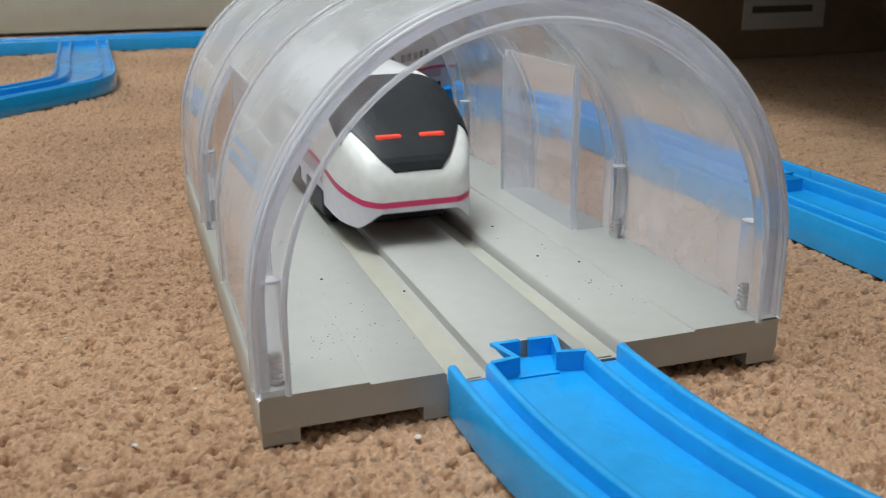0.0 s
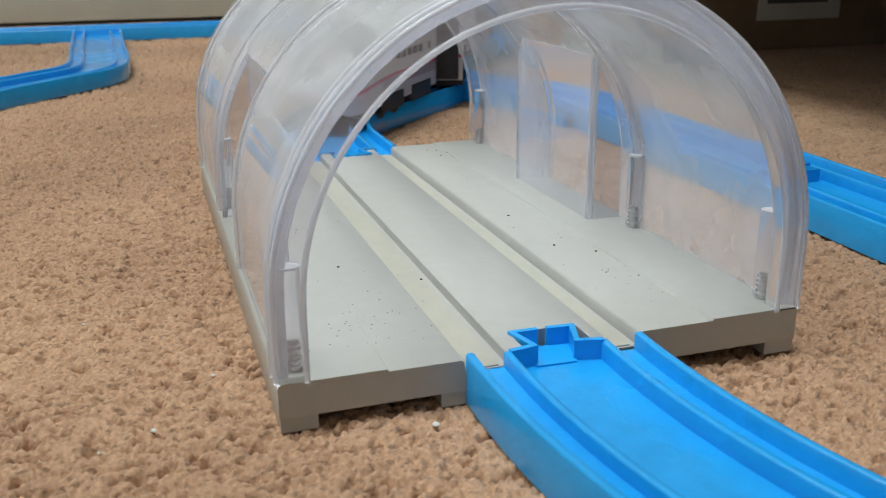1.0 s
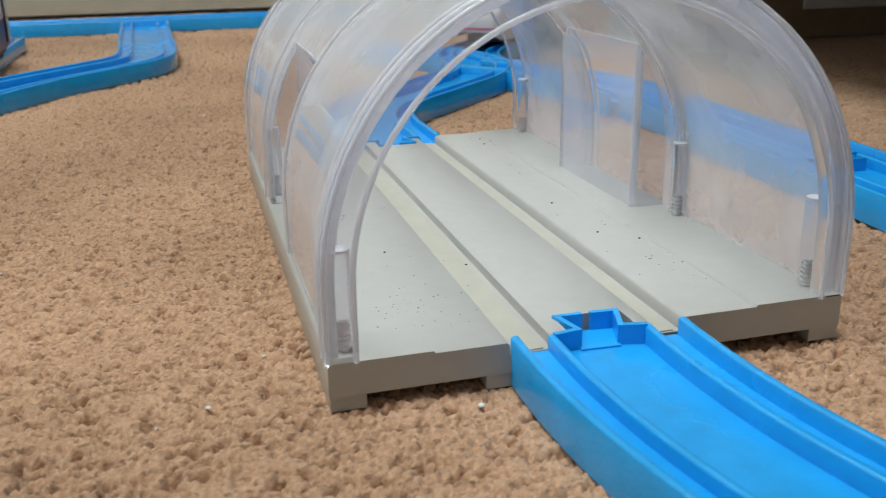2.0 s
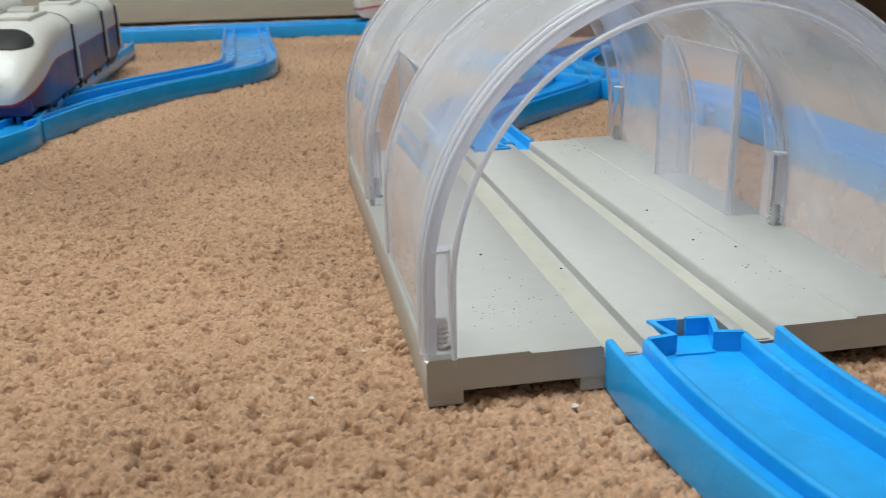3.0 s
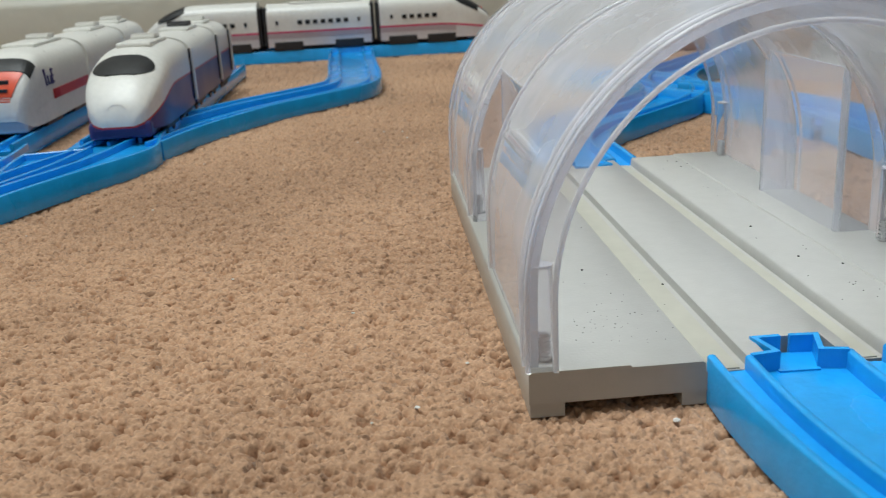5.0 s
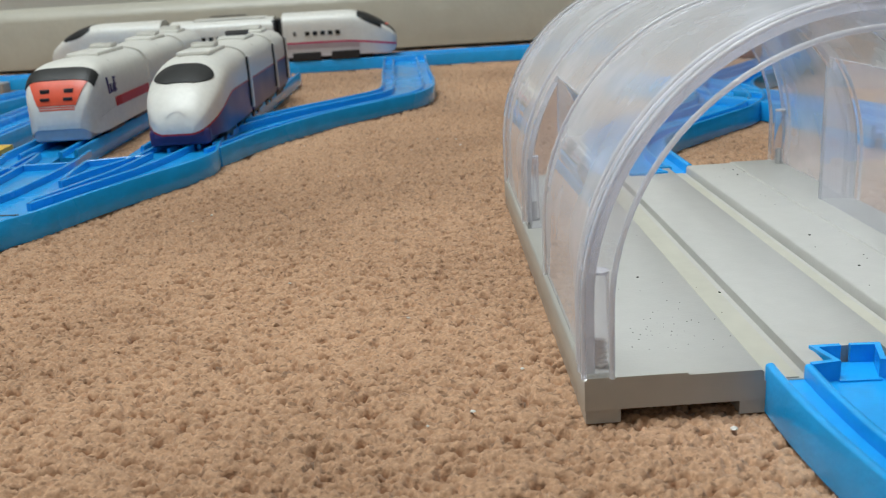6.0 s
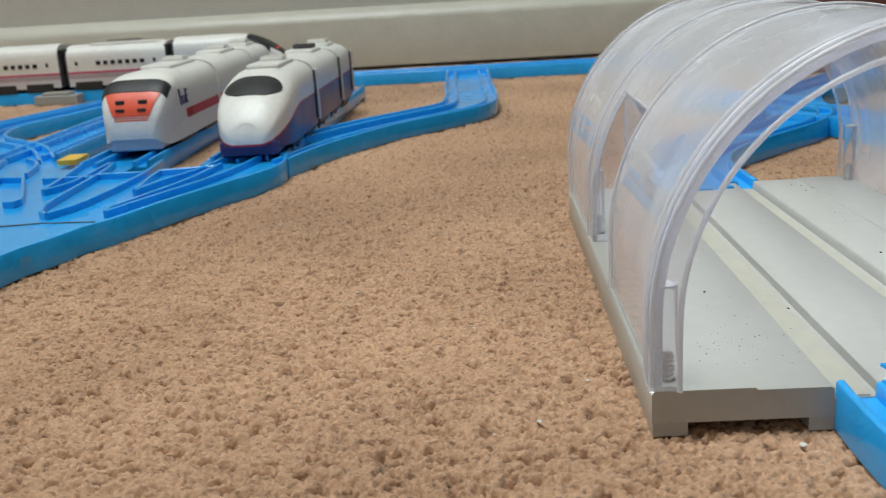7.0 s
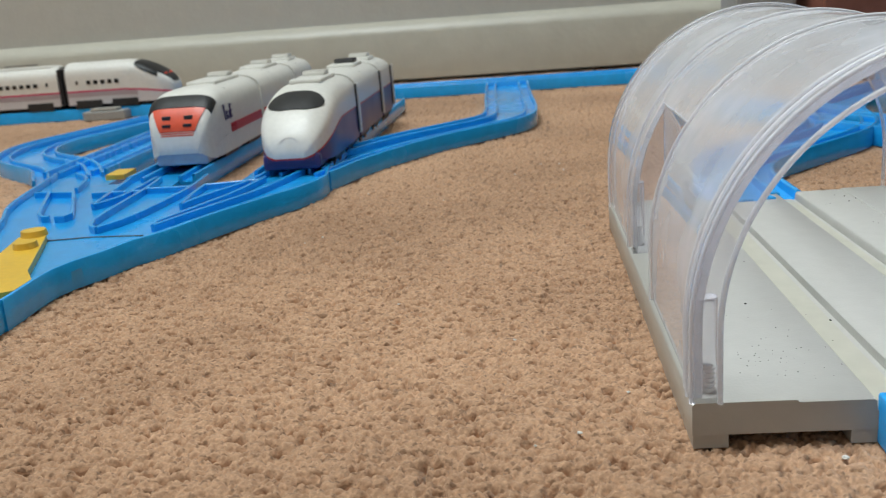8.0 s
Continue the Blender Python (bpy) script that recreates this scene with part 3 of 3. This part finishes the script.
    # posts with the screws that hold the canopy
    for sx, ys in ((-1, (.0070, L - .0635, L - .0070)), (1, (.0070, .0635, L - .0070))):
        for y in ys:
            x = sx * .0524
            post = part("post", tube(bmesh.new(), .0020, H, .0305, Matrix.Translation((x, y, 0)), 18), M["post"], t, smooth=40)
            # whitish disc that paints the glint on top of the post
            part("cap", tube(bmesh.new(), .0020, .0303, .0308, Matrix.Translation((x, y, 0)), 18), M["bead"], post)
            bm = bmesh.new()
            for k in range(5):
                tube(bm, .00125, H + .0006 + k * .0011, H + .0012 + k * .0011, Matrix.Translation((x, y, 0)), 12)
            tube(bm, .0009, H, H + .0062, Matrix.Translation((x, y, 0)), 10)
            part("screw", bm, M["screw"], post, "steel screw thread")
    # the moulding narrows a little towards its far end
    for ob in t.children_recursive:
        for v in ob.data.vertices:
            v.co.x *= 1 - .25 * max(0, v.co.y)
    for ob in t.children_recursive:
        if ob.name.split(".")[0] in ("canopy", "roof_panel", "side_panel", "inner_hoop", "front_hoop", "hoop", "back_hoop", "recess_wall", "post", "bright_edge"):
            ob.visible_shadow = False
    # loose grit on the base
    rng = random.Random(7)
    bm = bmesh.new()
    def grit(x, y, r):
        a = rng.random() * 3
        m = Matrix.Translation((x, y, H + r * .4)) @ Matrix.Rotation(a, 4, "Z") @ Matrix.Diagonal((1, .6 + .4 * rng.random(), .5, 1))
        bmesh.ops.create_icosphere(bm, subdivisions=1, radius=r, matrix=m)
    for _ in range(46):
        grit(rng.gauss(-.036, .007), .010 + abs(rng.gauss(.010, .010)), rng.uniform(.00007, .00020))
    for _ in range(45):
        grit(rng.gauss(.037, .007), .012 + abs(rng.gauss(.018, .012)), rng.uniform(.00010, .00026))
    for _ in range(60):
        grit(rng.choice((-1, 1)) * rng.uniform(.019, .050), rng.uniform(.01, .176), rng.uniform(.00008, .00022))
    for _ in range(40):
        grit(.040 + rng.gauss(0, .006), .168 + rng.gauss(0, .006), rng.uniform(.00018, .00045))
    for x, y in ((-.0320, .0590), (.0240, .0860), (-.0154, .0440), (.0525, .0370), (.0530, .0235), (-.036, .094), (-.037, .091), (.0250, .057), (.0330, .0490)):
        grit(x, y, .00042)
    for _ in range(26):
        grit(.0517 + rng.gauss(0, .0028), .0060 + rng.gauss(0, .0016), rng.uniform(.00015, .0004))
    tagged(part("grit", bm, M["dirt"]), "fine black grit scattered on the tunnel base", "dirt", kind="stuff")


tunnel()


# ---- trains ----
class Shape:
    """The skin of one car: forward is +y, the tip at y = L / 2."""

    def __init__(self, L, style, skirt=0.0):
        self.L, self.style, self.skirt = L, style, skirt

    def section(self, d):
        s = self.style
        w, zb, zt, n = .0180, .0120, .0470, 2.9
        if self.skirt:
            zb = self.skirt
        if s == "wedge":
            f = min(1, d / .044)
            g = (1 - (1 - f) ** 1.7) ** .85 if f > 0 else 0
            zt = .0275 + (.0490 - .0275) * g
            w *= .68 + .32 * (1 - (1 - min(1, d / .024)) ** 2.6)
            zb += .0045 * max(0, 1 - d / .006) ** 2
            n = 4.2 - 1.3 * f
        elif s == "duck":
            f = min(1, d / .062)
            g = (1 - (1 - f) ** 2.3) ** .78 if f > 0 else 0
            zt = .0205 + (.0470 - .0205) * g
            w *= .46 + .54 * (1 - (1 - min(1, d / .034)) ** 2.6) ** .75
            zb += .002 * (1 - f) ** 5
            n = 2.2 + .7 * f
        elif s == "blunt":
            f = min(1, d / .036)
            g = (1 - (1 - f) ** 2.4) ** .62 if f > 0 else 0
            zt = .0215 + (.0470 - .0215) * g
            w *= .72 + .28 * (1 - (1 - min(1, d / .022)) ** 2.6)
            zb += .004 * max(0, 1 - d / .008) ** 2
            n = 5.2 - 2.3 * f
        if s and d < .003:
            w *= .80 + .2 * (d / .003) ** .5
            zt -= .0025 * (1 - d / .003) ** 2
        zm = zb + (zt - zb) * .62
        return w, zb, zm, zt, n

    def at(self, d, a, out=0.0):
        """A point of the skin d metres behind the tip; a runs from -2 (foot, left) over 0 (top) to 2 (foot, right)."""
        w, zb, zm, zt, n = self.section(d)
        w, zt = w + out, zt + out
        k = abs(a)
        if k <= 1:
            th = math.pi / 2 * (1 - k)
            x, z = w * max(0, math.cos(th)) ** (2 / n), zm + (zt - zm) * max(0, math.sin(th)) ** (2 / n)
        else:
            x, z = w, zm - (zm - zb) * (k - 1)
        return Vector((math.copysign(x, a) if a else 0, self.L / 2 - d + out * .5 * (1 if self.style and d < .03 else 0), z))

    def a_of(self, d, z):
        w, zb, zm, zt, n = self.section(d)
        z = min(max(z, zb), zm)
        return 1 + (zm - z) / (zm - zb)

    def rows(self):
        if not self.style:
            return [self.L * k / 10 for k in range(11)]
        near = [0, .0006, .0015, .003, .005, .0075, .0105, .014, .018, .0225, .0275, .033, .039, .046, .054, .063]
        return near + [.063 + (self.L - .063) * k / 4 for k in range(1, 5)]

    def strip(self, bm, low, high, d0=0.0, out=0.0, cap=False, sides=(-1, 1)):
        """Skin between two heights (functions of d), on both sides, or over the top where high is None."""
        rows = [d for d in self.rows() if d >= d0]
        if high is None:
            ring = []
            for d in rows:
                a = self.a_of(d, low(d))
                us = [-a, -(1 + a) / 2] + [-1 + k / 9 for k in range(19)] + [(1 + a) / 2, a]
                ring.append([bm.verts.new(self.at(d, u, out)) for u in us])
            for r0, r1 in zip(ring, ring[1:]):
                for i in range(len(r0) - 1):
                    bm.faces.new((r0[i], r0[i + 1], r1[i + 1], r1[i]))
            if cap:
                bm.faces.new(ring[0])
                bm.faces.new(ring[-1][::-1])
        else:
            for s in sides:
                ring = [[bm.verts.new(self.at(d, s * self.a_of(d, h(d)), out)) for h in (low, high)] for d in rows]
                for r0, r1 in zip(ring, ring[1:]):
                    bm.faces.new((r0[0], r0[1], r1[1], r1[0]))
            if cap:
                for d in (rows[0], rows[-1]):
                    vs = [bm.verts.new(self.at(d, s * self.a_of(d, h(d)), out)) for s, h in ((-1, low), (-1, high), (1, high), (1, low))]
                    bm.faces.new(vs)
        return bm

    def patch(self, bm, d0, d1, wide, out=.0004, n=12, m=14):
        """A panel on the nose from d0 to d1, wide(t) giving its half width in a at t = 0..1; closed at its back by a rim."""
        def ring_set(o):
            return [[bm.verts.new(self.at(d0 + (d1 - d0) * i / n, wide(i / n) * (2 * j / m - 1), o)) for j in range(m + 1)] for i in range(n + 1)]
        R, B = ring_set(out), ring_set(-.0006)
        for i in range(n):
            for j in range(m):
                bm.faces.new((R[i][j], R[i][j + 1], R[i + 1][j + 1], R[i + 1][j]))
            for j in (0, m):
                bm.faces.new((R[i][j], R[i + 1][j], B[i + 1][j], B[i][j]))
        for i in (0, n):
            for j in range(m):
                bm.faces.new((R[i][j], R[i][j + 1], B[i][j + 1], B[i][j]))
        return bm


def car(name, L, style, look_of, label, m=None, group=""):
    """One car with its parts. look_of: moving, navy or inspection."""
    t = thing(name, m, label, "toy train", group)
    s = Shape(L, style, .0132 if look_of == "moving" else .0)
    nose = .050 if style else 0
    def drop(z, low):
        return lambda d: z - (z - low) * max(0, 1 - d / nose) ** 1.6 if nose else z
    if look_of == "moving":
        zs, ze, low_m, st_m = drop(.0240, .0190), drop(.0254, .0205), M["skirt"], M["pink"]
    elif look_of == "navy":
        zs, ze, low_m, st_m = drop(.0285, .0148), drop(.0293, .0156), M["navy"], M["red"]
    else:
        zs, ze, low_m, st_m = drop(.0220, .0175), drop(.0226, .0180), M["white"], M["white"]
    part("body", s.strip(bmesh.new(), ze, None, cap=True), M["white"], t, smooth=50)
    part("stripe", s.strip(bmesh.new(), zs, ze, cap=True, out=.0001), st_m, t, smooth=50)
    part("lower_body", s.strip(bmesh.new(), lambda d: .0, zs, cap=True), low_m, t, smooth=50)
    if look_of == "moving":
        for side in (-1, 1):
            part("side_band", s.strip(bmesh.new(), lambda d: zs(d) - .0040, lambda d: zs(d) - .0001, d0=.030 if style else 0, out=.0002, sides=(side,)), M["mauve"], t, "mauve band along the side", smooth=50)
    y0, y1 = -L / 2, L / 2
    front = y1 - (.022 if style else .004)
    frame_part = part("underframe", box(bmesh.new(), -.0135, .0135, y0 + .003, front, .0095, .0150, .0008), M["black"], t)
    for y in (y0 + .020, front - (.024 if look_of == "moving" and style else .014)):
        half, top = (.0184, .0172) if look_of == "moving" else (.0176, .0150)
        part("bogie", box(bmesh.new(), -half, half, y - .013, y + .013, .0098, top, .001), M["black"], t)
        for sx in (-1, 1):
            for dy in (-.008, .008):
                mm = Matrix.Translation((sx * .0140, y + dy, .0113)) @ Matrix.Rotation(UP, 4, "Y")
                part("wheel", tube(bmesh.new(), .0043, -.0018, .0018, mm, 18), M["black"], t, smooth=40)
    part("coupler", box(bmesh.new(), -.003, .003, y0 - .006, y0 + .004, .0105, .0135, .0005), M["black"], t)
    # end gangway; on moving cars widened to paint the gap dark
    half, top = (.0160, .0445) if look_of == "moving" else (.0075, .0400)
    part("gangway", box(bmesh.new(), -half, half, y0 - .0032, y0 + .001, .0140, top, .0008), M["black"], t)
    if not style:
        part("gangway", box(bmesh.new(), -half, half, y1 - .001, y1 + .0032, .0140, top, .0008), M["black"], t)
    # side windows and doors
    far_end = front - (.030 if style else .004)
    count = 7 if look_of == "moving" else 0
    for sx in (-1, 1):
        for k in range(count):
            y = y0 + .020 + k * .0068
            if y < far_end:
                part("window", box(bmesh.new(), sx * .0182 - .0004, sx * .0182 + .0004, y, y + .0040, .0305, .0338, .0003), M["glass"], t)
        for y in ((y0 + .0095), (far_end - .002)):
            if look_of == "moving":
                part("door_window", box(bmesh.new(), sx * .0182 - .0004, sx * .0182 + .0004, y, y + .0022, .0308, .0340, .0003), M["glass"], t)
    # roof
    if look_of == "moving":
        part("roof_line", box(bmesh.new(), -.010, .010, y0 + .008, far_end - .012, .0462, .0476, .0005), M["white"], t)
    return t, s


def end_details(t, s, kind):
    L = s.L
    if kind == "rear":
        part("windscreen", s.patch(bmesh.new(), .0128, .0340, lambda u: .84 - .06 * u - .20 * u ** 4), M["glass"], t, "black wrap-round windscreen")
        part("nose_panel", s.patch(bmesh.new(), .0010, .0128, lambda u: (.22 + .26 * u) * min(1, .74 + 2.2 * u)), M["glass"], t, "black nose panel")
        for sx in (-1, 1):
            bm = bmesh.new()
            c = s.at(.0080, sx * .085, -.0002)
            box(bm, c.x - .0034, c.x + .0034, c.y - .0010, c.y + .0007, c.z - .0010, c.z + .0012, .0005)
            part("tail_lamp", bm, M["tail"], t, "lit red tail lamp")
    elif kind == "duck":
        part("windscreen", s.patch(bmesh.new(), .0175, .0345, lambda u: .02 + .50 * math.sin(math.pi * min(1, max(0, .06 + .9 * u))) ** .6), M["glass"], t, "black oval windscreen")
        bm = bmesh.new()
        for k in range(9):
            a0, a1 = -.5 + k / 9, -.5 + (k + 1) / 9
            p, q = s.at(.0016 + .0014 * (1 - (2 * a0) ** 2), a0 * .5, .00002), s.at(.0016 + .0014 * (1 - (2 * a1) ** 2), a1 * .5, .00002)
            mid = (p + q) / 2
            box(bm, mid.x - .0006, mid.x + .0006, mid.y - .0002, mid.y + .0002, mid.z - .00005, mid.z + .00005)
        part("cover_line", bm, M["skirt"], t)
    else:
        part("windscreen", s.patch(bmesh.new(), .0096, .0178, lambda u: .80 - .06 * u), M["glass"], t, "black wide windscreen")
        for d in (.0010, .0013):
            part("chin_line", s.patch(bmesh.new(), d, d + .00012, lambda u: .24, .0002, 2), M["orange"], t)
        part("front_panel", s.patch(bmesh.new(), .0016, .0092, lambda u: .26 + .18 * u), M["orange"], t, "orange red front panel")
        for sx in (-1, 1):
            for d, h in ((.0050, .0010), (.0027, .0007)):
                c = s.at(d, sx * .055, .0004)
                part("head_lamp", box(bmesh.new(), c.x - .0022, c.x + .0022, c.y - .0010, c.y + .0008, c.z - h, c.z + h, .0003), M["black"], t)


def roof_kit(t, L, dark_box):
    bm = bmesh.new()
    box(bm, -.0085, .0085, -L / 2 + .006, max(-L / 2 + .03, L / 2 - .05), .0460, .0484, .001)
    part("roof_unit", bm, M["white"], t)
    bm = bmesh.new()
    box(bm, -.006, .006, -L / 2 + .010, -L / 2 + .022, .0482, .0502, .0006)
    for k in range(4):
        box(bm, -.0062, .0062, -L / 2 + .0110 + k * .0028, -L / 2 + .0122 + k * .0028, .0500, .0508)
    part("roof_vent", bm, M["pantograph"] if dark_box else M["white"], t)


CAR = 1.08  # breadth and height of the cars
G1 = "cars of the moving white train"
LH, LM = .101, .092
moving_head, _s = car("toy_train_car", LH, "wedge", "moving", "white leading train car with a mauve stripe, on the blue track", group=G1)
part("windscreen", _s.patch(bmesh.new(), .0150, .0380, lambda u: .66 + .22 * math.sin(math.pi * min(1, u * .9)) - .12 * u), M["glass"], moving_head, "black wrap-round windscreen")
moving_mid, _s = car("toy_train_car", LM, None, "moving", "white middle train car with a mauve stripe and dark windows", group=G1)
moving_tail, _s = car("toy_train_car", LH, "wedge", "moving", "white rear train car with pink stripe and lit red tail lamps", group=G1)
end_details(moving_tail, _s, "rear")
part("pantograph", box(bmesh.new(), -.0015, .0015, -.02, .012, .0490, .0498, m=pose(0, 0, 0, 0, 0, 0)), M["pantograph"], moving_mid)


def parked(x, y, style, kind, look_of, words, group, lengths):
    """A parked train, nose at (x, y), standing along its siding."""
    lean = .030 if look_of == "navy" else .022
    pos = 0.0
    for i, L in enumerate(lengths):
        mid = pos + L / 2
        m = Matrix.Translation((x + mid * math.sin(lean), y + mid * math.cos(lean), 0)) @ Matrix.Rotation(math.pi - lean, 4, "Z") @ Matrix.Diagonal((CAR, 1, CAR, 1))
        t, s = car("toy_train_car", L, style if i == 0 else None, look_of, words[0] if i == 0 else words[1], m, group)
        if i == 0:
            end_details(t, s, kind)
        roof_kit(t, L, i == 1 and look_of == "navy")
        if i == 0:
            part("front_skirt", box(bmesh.new(), -.0140, .0140, L / 2 - .034, L / 2 - .0030, .0097, .0172, .0016), M["skirt" if look_of == "inspection" else "navy"], t, "low skirt under the nose")
        if look_of == "inspection":
            for sx in (-1, 1):
                part("red_band", box(bmesh.new(), sx * .0183 - .0003, sx * .0183 + .0003, -L / 2 + .002, L / 2 - (.046 if i == 0 else .002), .0215, .0262), M["red"], t)
            if i == 0:
                for k in range(4):
                    for sx in (-1, 1):
                        part("red_bar", box(bmesh.new(), sx * .0183 - .0003, sx * .0183 + .0003, L / 2 - .0450 + k * .0022, L / 2 - .0438 + k * .0022, .0215, .0262), M["red"], t)
                        h, tilt = ((.0075, 8), (.0042, -14), (.0046, 10), (.0085, 14))[k]
                        c = s.at(.0385 - k * .0034, sx * 1.02, .0003)
                        m_bar = Matrix.Translation((c.x, c.y, c.z - .004)) @ Matrix.Rotation(radians(sx * tilt), 4, "X")
                        part("lettering", box(bmesh.new(), -.0004, .0004, -.0004, .0004, 0, h, m=m_bar), M["navy"], t)
                        if k < 3:
                            for step in range(3 if k == 0 else 1):
                                part("lettering", box(bmesh.new(), -.0004, .0004, -.0022, -.0002, step * h * .42, step * h * .42 + .0007, m=m_bar), M["navy"], t)
        if look_of == "navy":
            for sx in (-1, 1):
                # black strip that darkens the gap at the car's end
                part("gap_line", box(bmesh.new(), sx * .0182 - .0004, sx * .0182 + .0004, -L / 2 + .0005, -L / 2 + .0030, .0150, .0410), M["black"], t)
                part("end_post", box(bmesh.new(), sx * .0185 - .0006, sx * .0185 + .0006, -L / 2 - .0045, -L / 2 - .0008, .0140, .0410), M["white"], t)
        pos += L + .005


parked(-.2035, .2965, "duck", "duck", "navy", ("white and navy bullet train car with a rounded nose, parked", "white and navy bullet train car, parked"), "cars of the parked navy train", (.094, .086, .046))
parked(-.2733, .3325, "blunt", "red", "inspection", ("white inspection train car with an orange red front, parked", "white inspection train car with red band, parked"), "cars of the parked inspection train", (.104, .092, .056))


# ---- things beyond the track ----
def cardboard_box():
    t = thing("cardboard_box", None, "brown cardboard box with a white printed label, under the added bed", "box")
    part("body", box(bmesh.new(), .30, .524, .458, .66, 0, .135, .002), M["card"], t)
    part("flap", box(bmesh.new(), .30, .524, .458, .558, .1355, .138), M["card"], t)
    lab = part("label", box(bmesh.new(), .375, .448, .4565, .4579, .022, .10), M["paper"], t, "white paper label")
    for k in range(4):
        part("print_bar", box(bmesh.new(), .382, .436 - .008 * (k % 2), .4561, .4566, .034 + k * .012, .039 + k * .012), M["ink"], lab)


def bed():
    t = thing("bed", None, "unseen black bed added to shade the floor, with a dark drawer beneath", "bed")
    # Slab, block and legs are unseen, added to keep light off the right side.
    part("shade_slab", box(bmesh.new(), .205, 1.55, -.9, .715, .150, .34, .004), M["darkwood"], t)
    part("shade_block", box(bmesh.new(), .212, 1.54, -.89, .71, .341, .54, .03), M["fluff"], t, "unseen pale block that raises the shading edge")
    part("drawer", box(bmesh.new(), .532, .90, .44, .70, .004, .146, .003), M["darkwood"], t)
    for x, y in ((.62, -.82), (1.5, -.82), (1.5, .68)):
        part("leg", box(bmesh.new(), x - .025, x + .025, y - .025, y + .025, 0, .15, .002), M["darkwood"], t)


def joint_block():
    t = thing("rail_support", None, "pale grey plastic rail support block under the wall track", "toy rail")
    part("block", box(bmesh.new(), -.488, -.448, .690, .712, 0, .0085, .001), M["roofgrey"], t)
    part("cap", box(bmesh.new(), -.481, -.455, .692, .704, .0086, .0112, .0008), M["grey"], t)


def carton():
    t = thing("carton", None, "small reddish brown cardboard carton against the skirting", "box")
    part("body", box(bmesh.new(), .160, .275, .615, .712, 0, .095, .002), M["carton"], t)
    part("lid", box(bmesh.new(), .158, .277, .613, .714, .0955, .118, .002), M["carton"], t)
    g = thing("plastic_tub", None, "dark grey plastic tub beside the carton", "tub")
    part("tub_body", box(bmesh.new(), .100, .150, .650, .712, 0, .100, .004), M["roofgrey"], g)
    part("tub_rim", box(bmesh.new(), .097, .153, .647, .715, .1005, .107, .002), M["black"], g)


joint_block()
carton()
cardboard_box()
bed()


def lint():
    rng = random.Random(3)
    bm = bmesh.new()
    spots = [(-.0283, -.0065)] + [(rng.uniform(-.28, .02), rng.uniform(-.06, .36)) for _ in range(34)]
    for x, y in spots:
        r = .0008 if (x, y) == spots[0] else rng.uniform(.0003, .0006)
        bmesh.ops.create_icosphere(bm, subdivisions=2, radius=r, matrix=Matrix.Translation((x, y, .0004)) @ Matrix.Diagonal((1, .8, .5, 1)))
    for v in bm.verts:
        v.co += Vector((rng.uniform(-1, 1), rng.uniform(-1, 1), rng.uniform(-1, 1))) * .00012
    tagged(part("lint", bm, M["fluff"]), "pale specks of lint on the carpet", "lint", kind="stuff")


lint()


# ---- what moves ----
def motions():
    line = [(0.0, -.2, UP)] + [(0.0, BASE_L - .0001, UP)] + ROUTE
    dist = [-.2]
    for p, q in zip(line, line[1:]):
        dist.append(dist[-1] + math.hypot(q[0] - p[0], q[1] - p[1]))

    def on_line(s):
        for k in range(len(dist) - 1):
            if s <= dist[k + 1] or k == len(dist) - 2:
                u = (s - dist[k]) / (dist[k + 1] - dist[k])
                p, q = line[k], line[k + 1]
                return Vector((p[0] + (q[0] - p[0]) * u, p[1] + (q[1] - p[1]) * u))

    # how far the rear tip has come along the line: steady, with a slow start out of the tunnel
    past = dist[-1]
    for k in range(len(line) - 1, 0, -1):  # the place on the wall line where x is zero
        if line[k][0] >= 0:
            past = dist[k] + line[k][0]
            break
    tip = [(0, .079), (.5, .154), (1.0, .232), (2.4, past - .40), (3.0, past - .316), (3.6, past - .217), (4.5, past - .102), (5.9, past + .083), (7.0, past + .258), (8.0, past + .405)]
    rows = {"tail": [], "mid": [], "head": []}
    for k in range(33):
        t = k * .25
        s = float(np.interp(t, [a for a, _ in tip], [b for _, b in tip]))
        for name, start, L, flip in (("tail", 0, LH, True), ("mid", LH + .008, LM, False), ("head", LH + LM + .016, LH, False)):
            a, b = on_line(s + start + L * .2), on_line(s + start + L * .8)
            c, d = (a + b) / 2, b - a
            turn = math.atan2(d.y, d.x) - UP + (math.pi if flip else 0)
            rows[name].append((t, Matrix.Translation((c.x, c.y, 0)) @ Matrix.Rotation(turn, 4, "Z")))
    for ob in (moving_tail, moving_mid, moving_head):
        ob.scale = (CAR, 1, CAR)
    walk(moving_tail, rows["tail"])
    walk(moving_mid, rows["mid"])
    walk(moving_head, rows["head"])


motions()
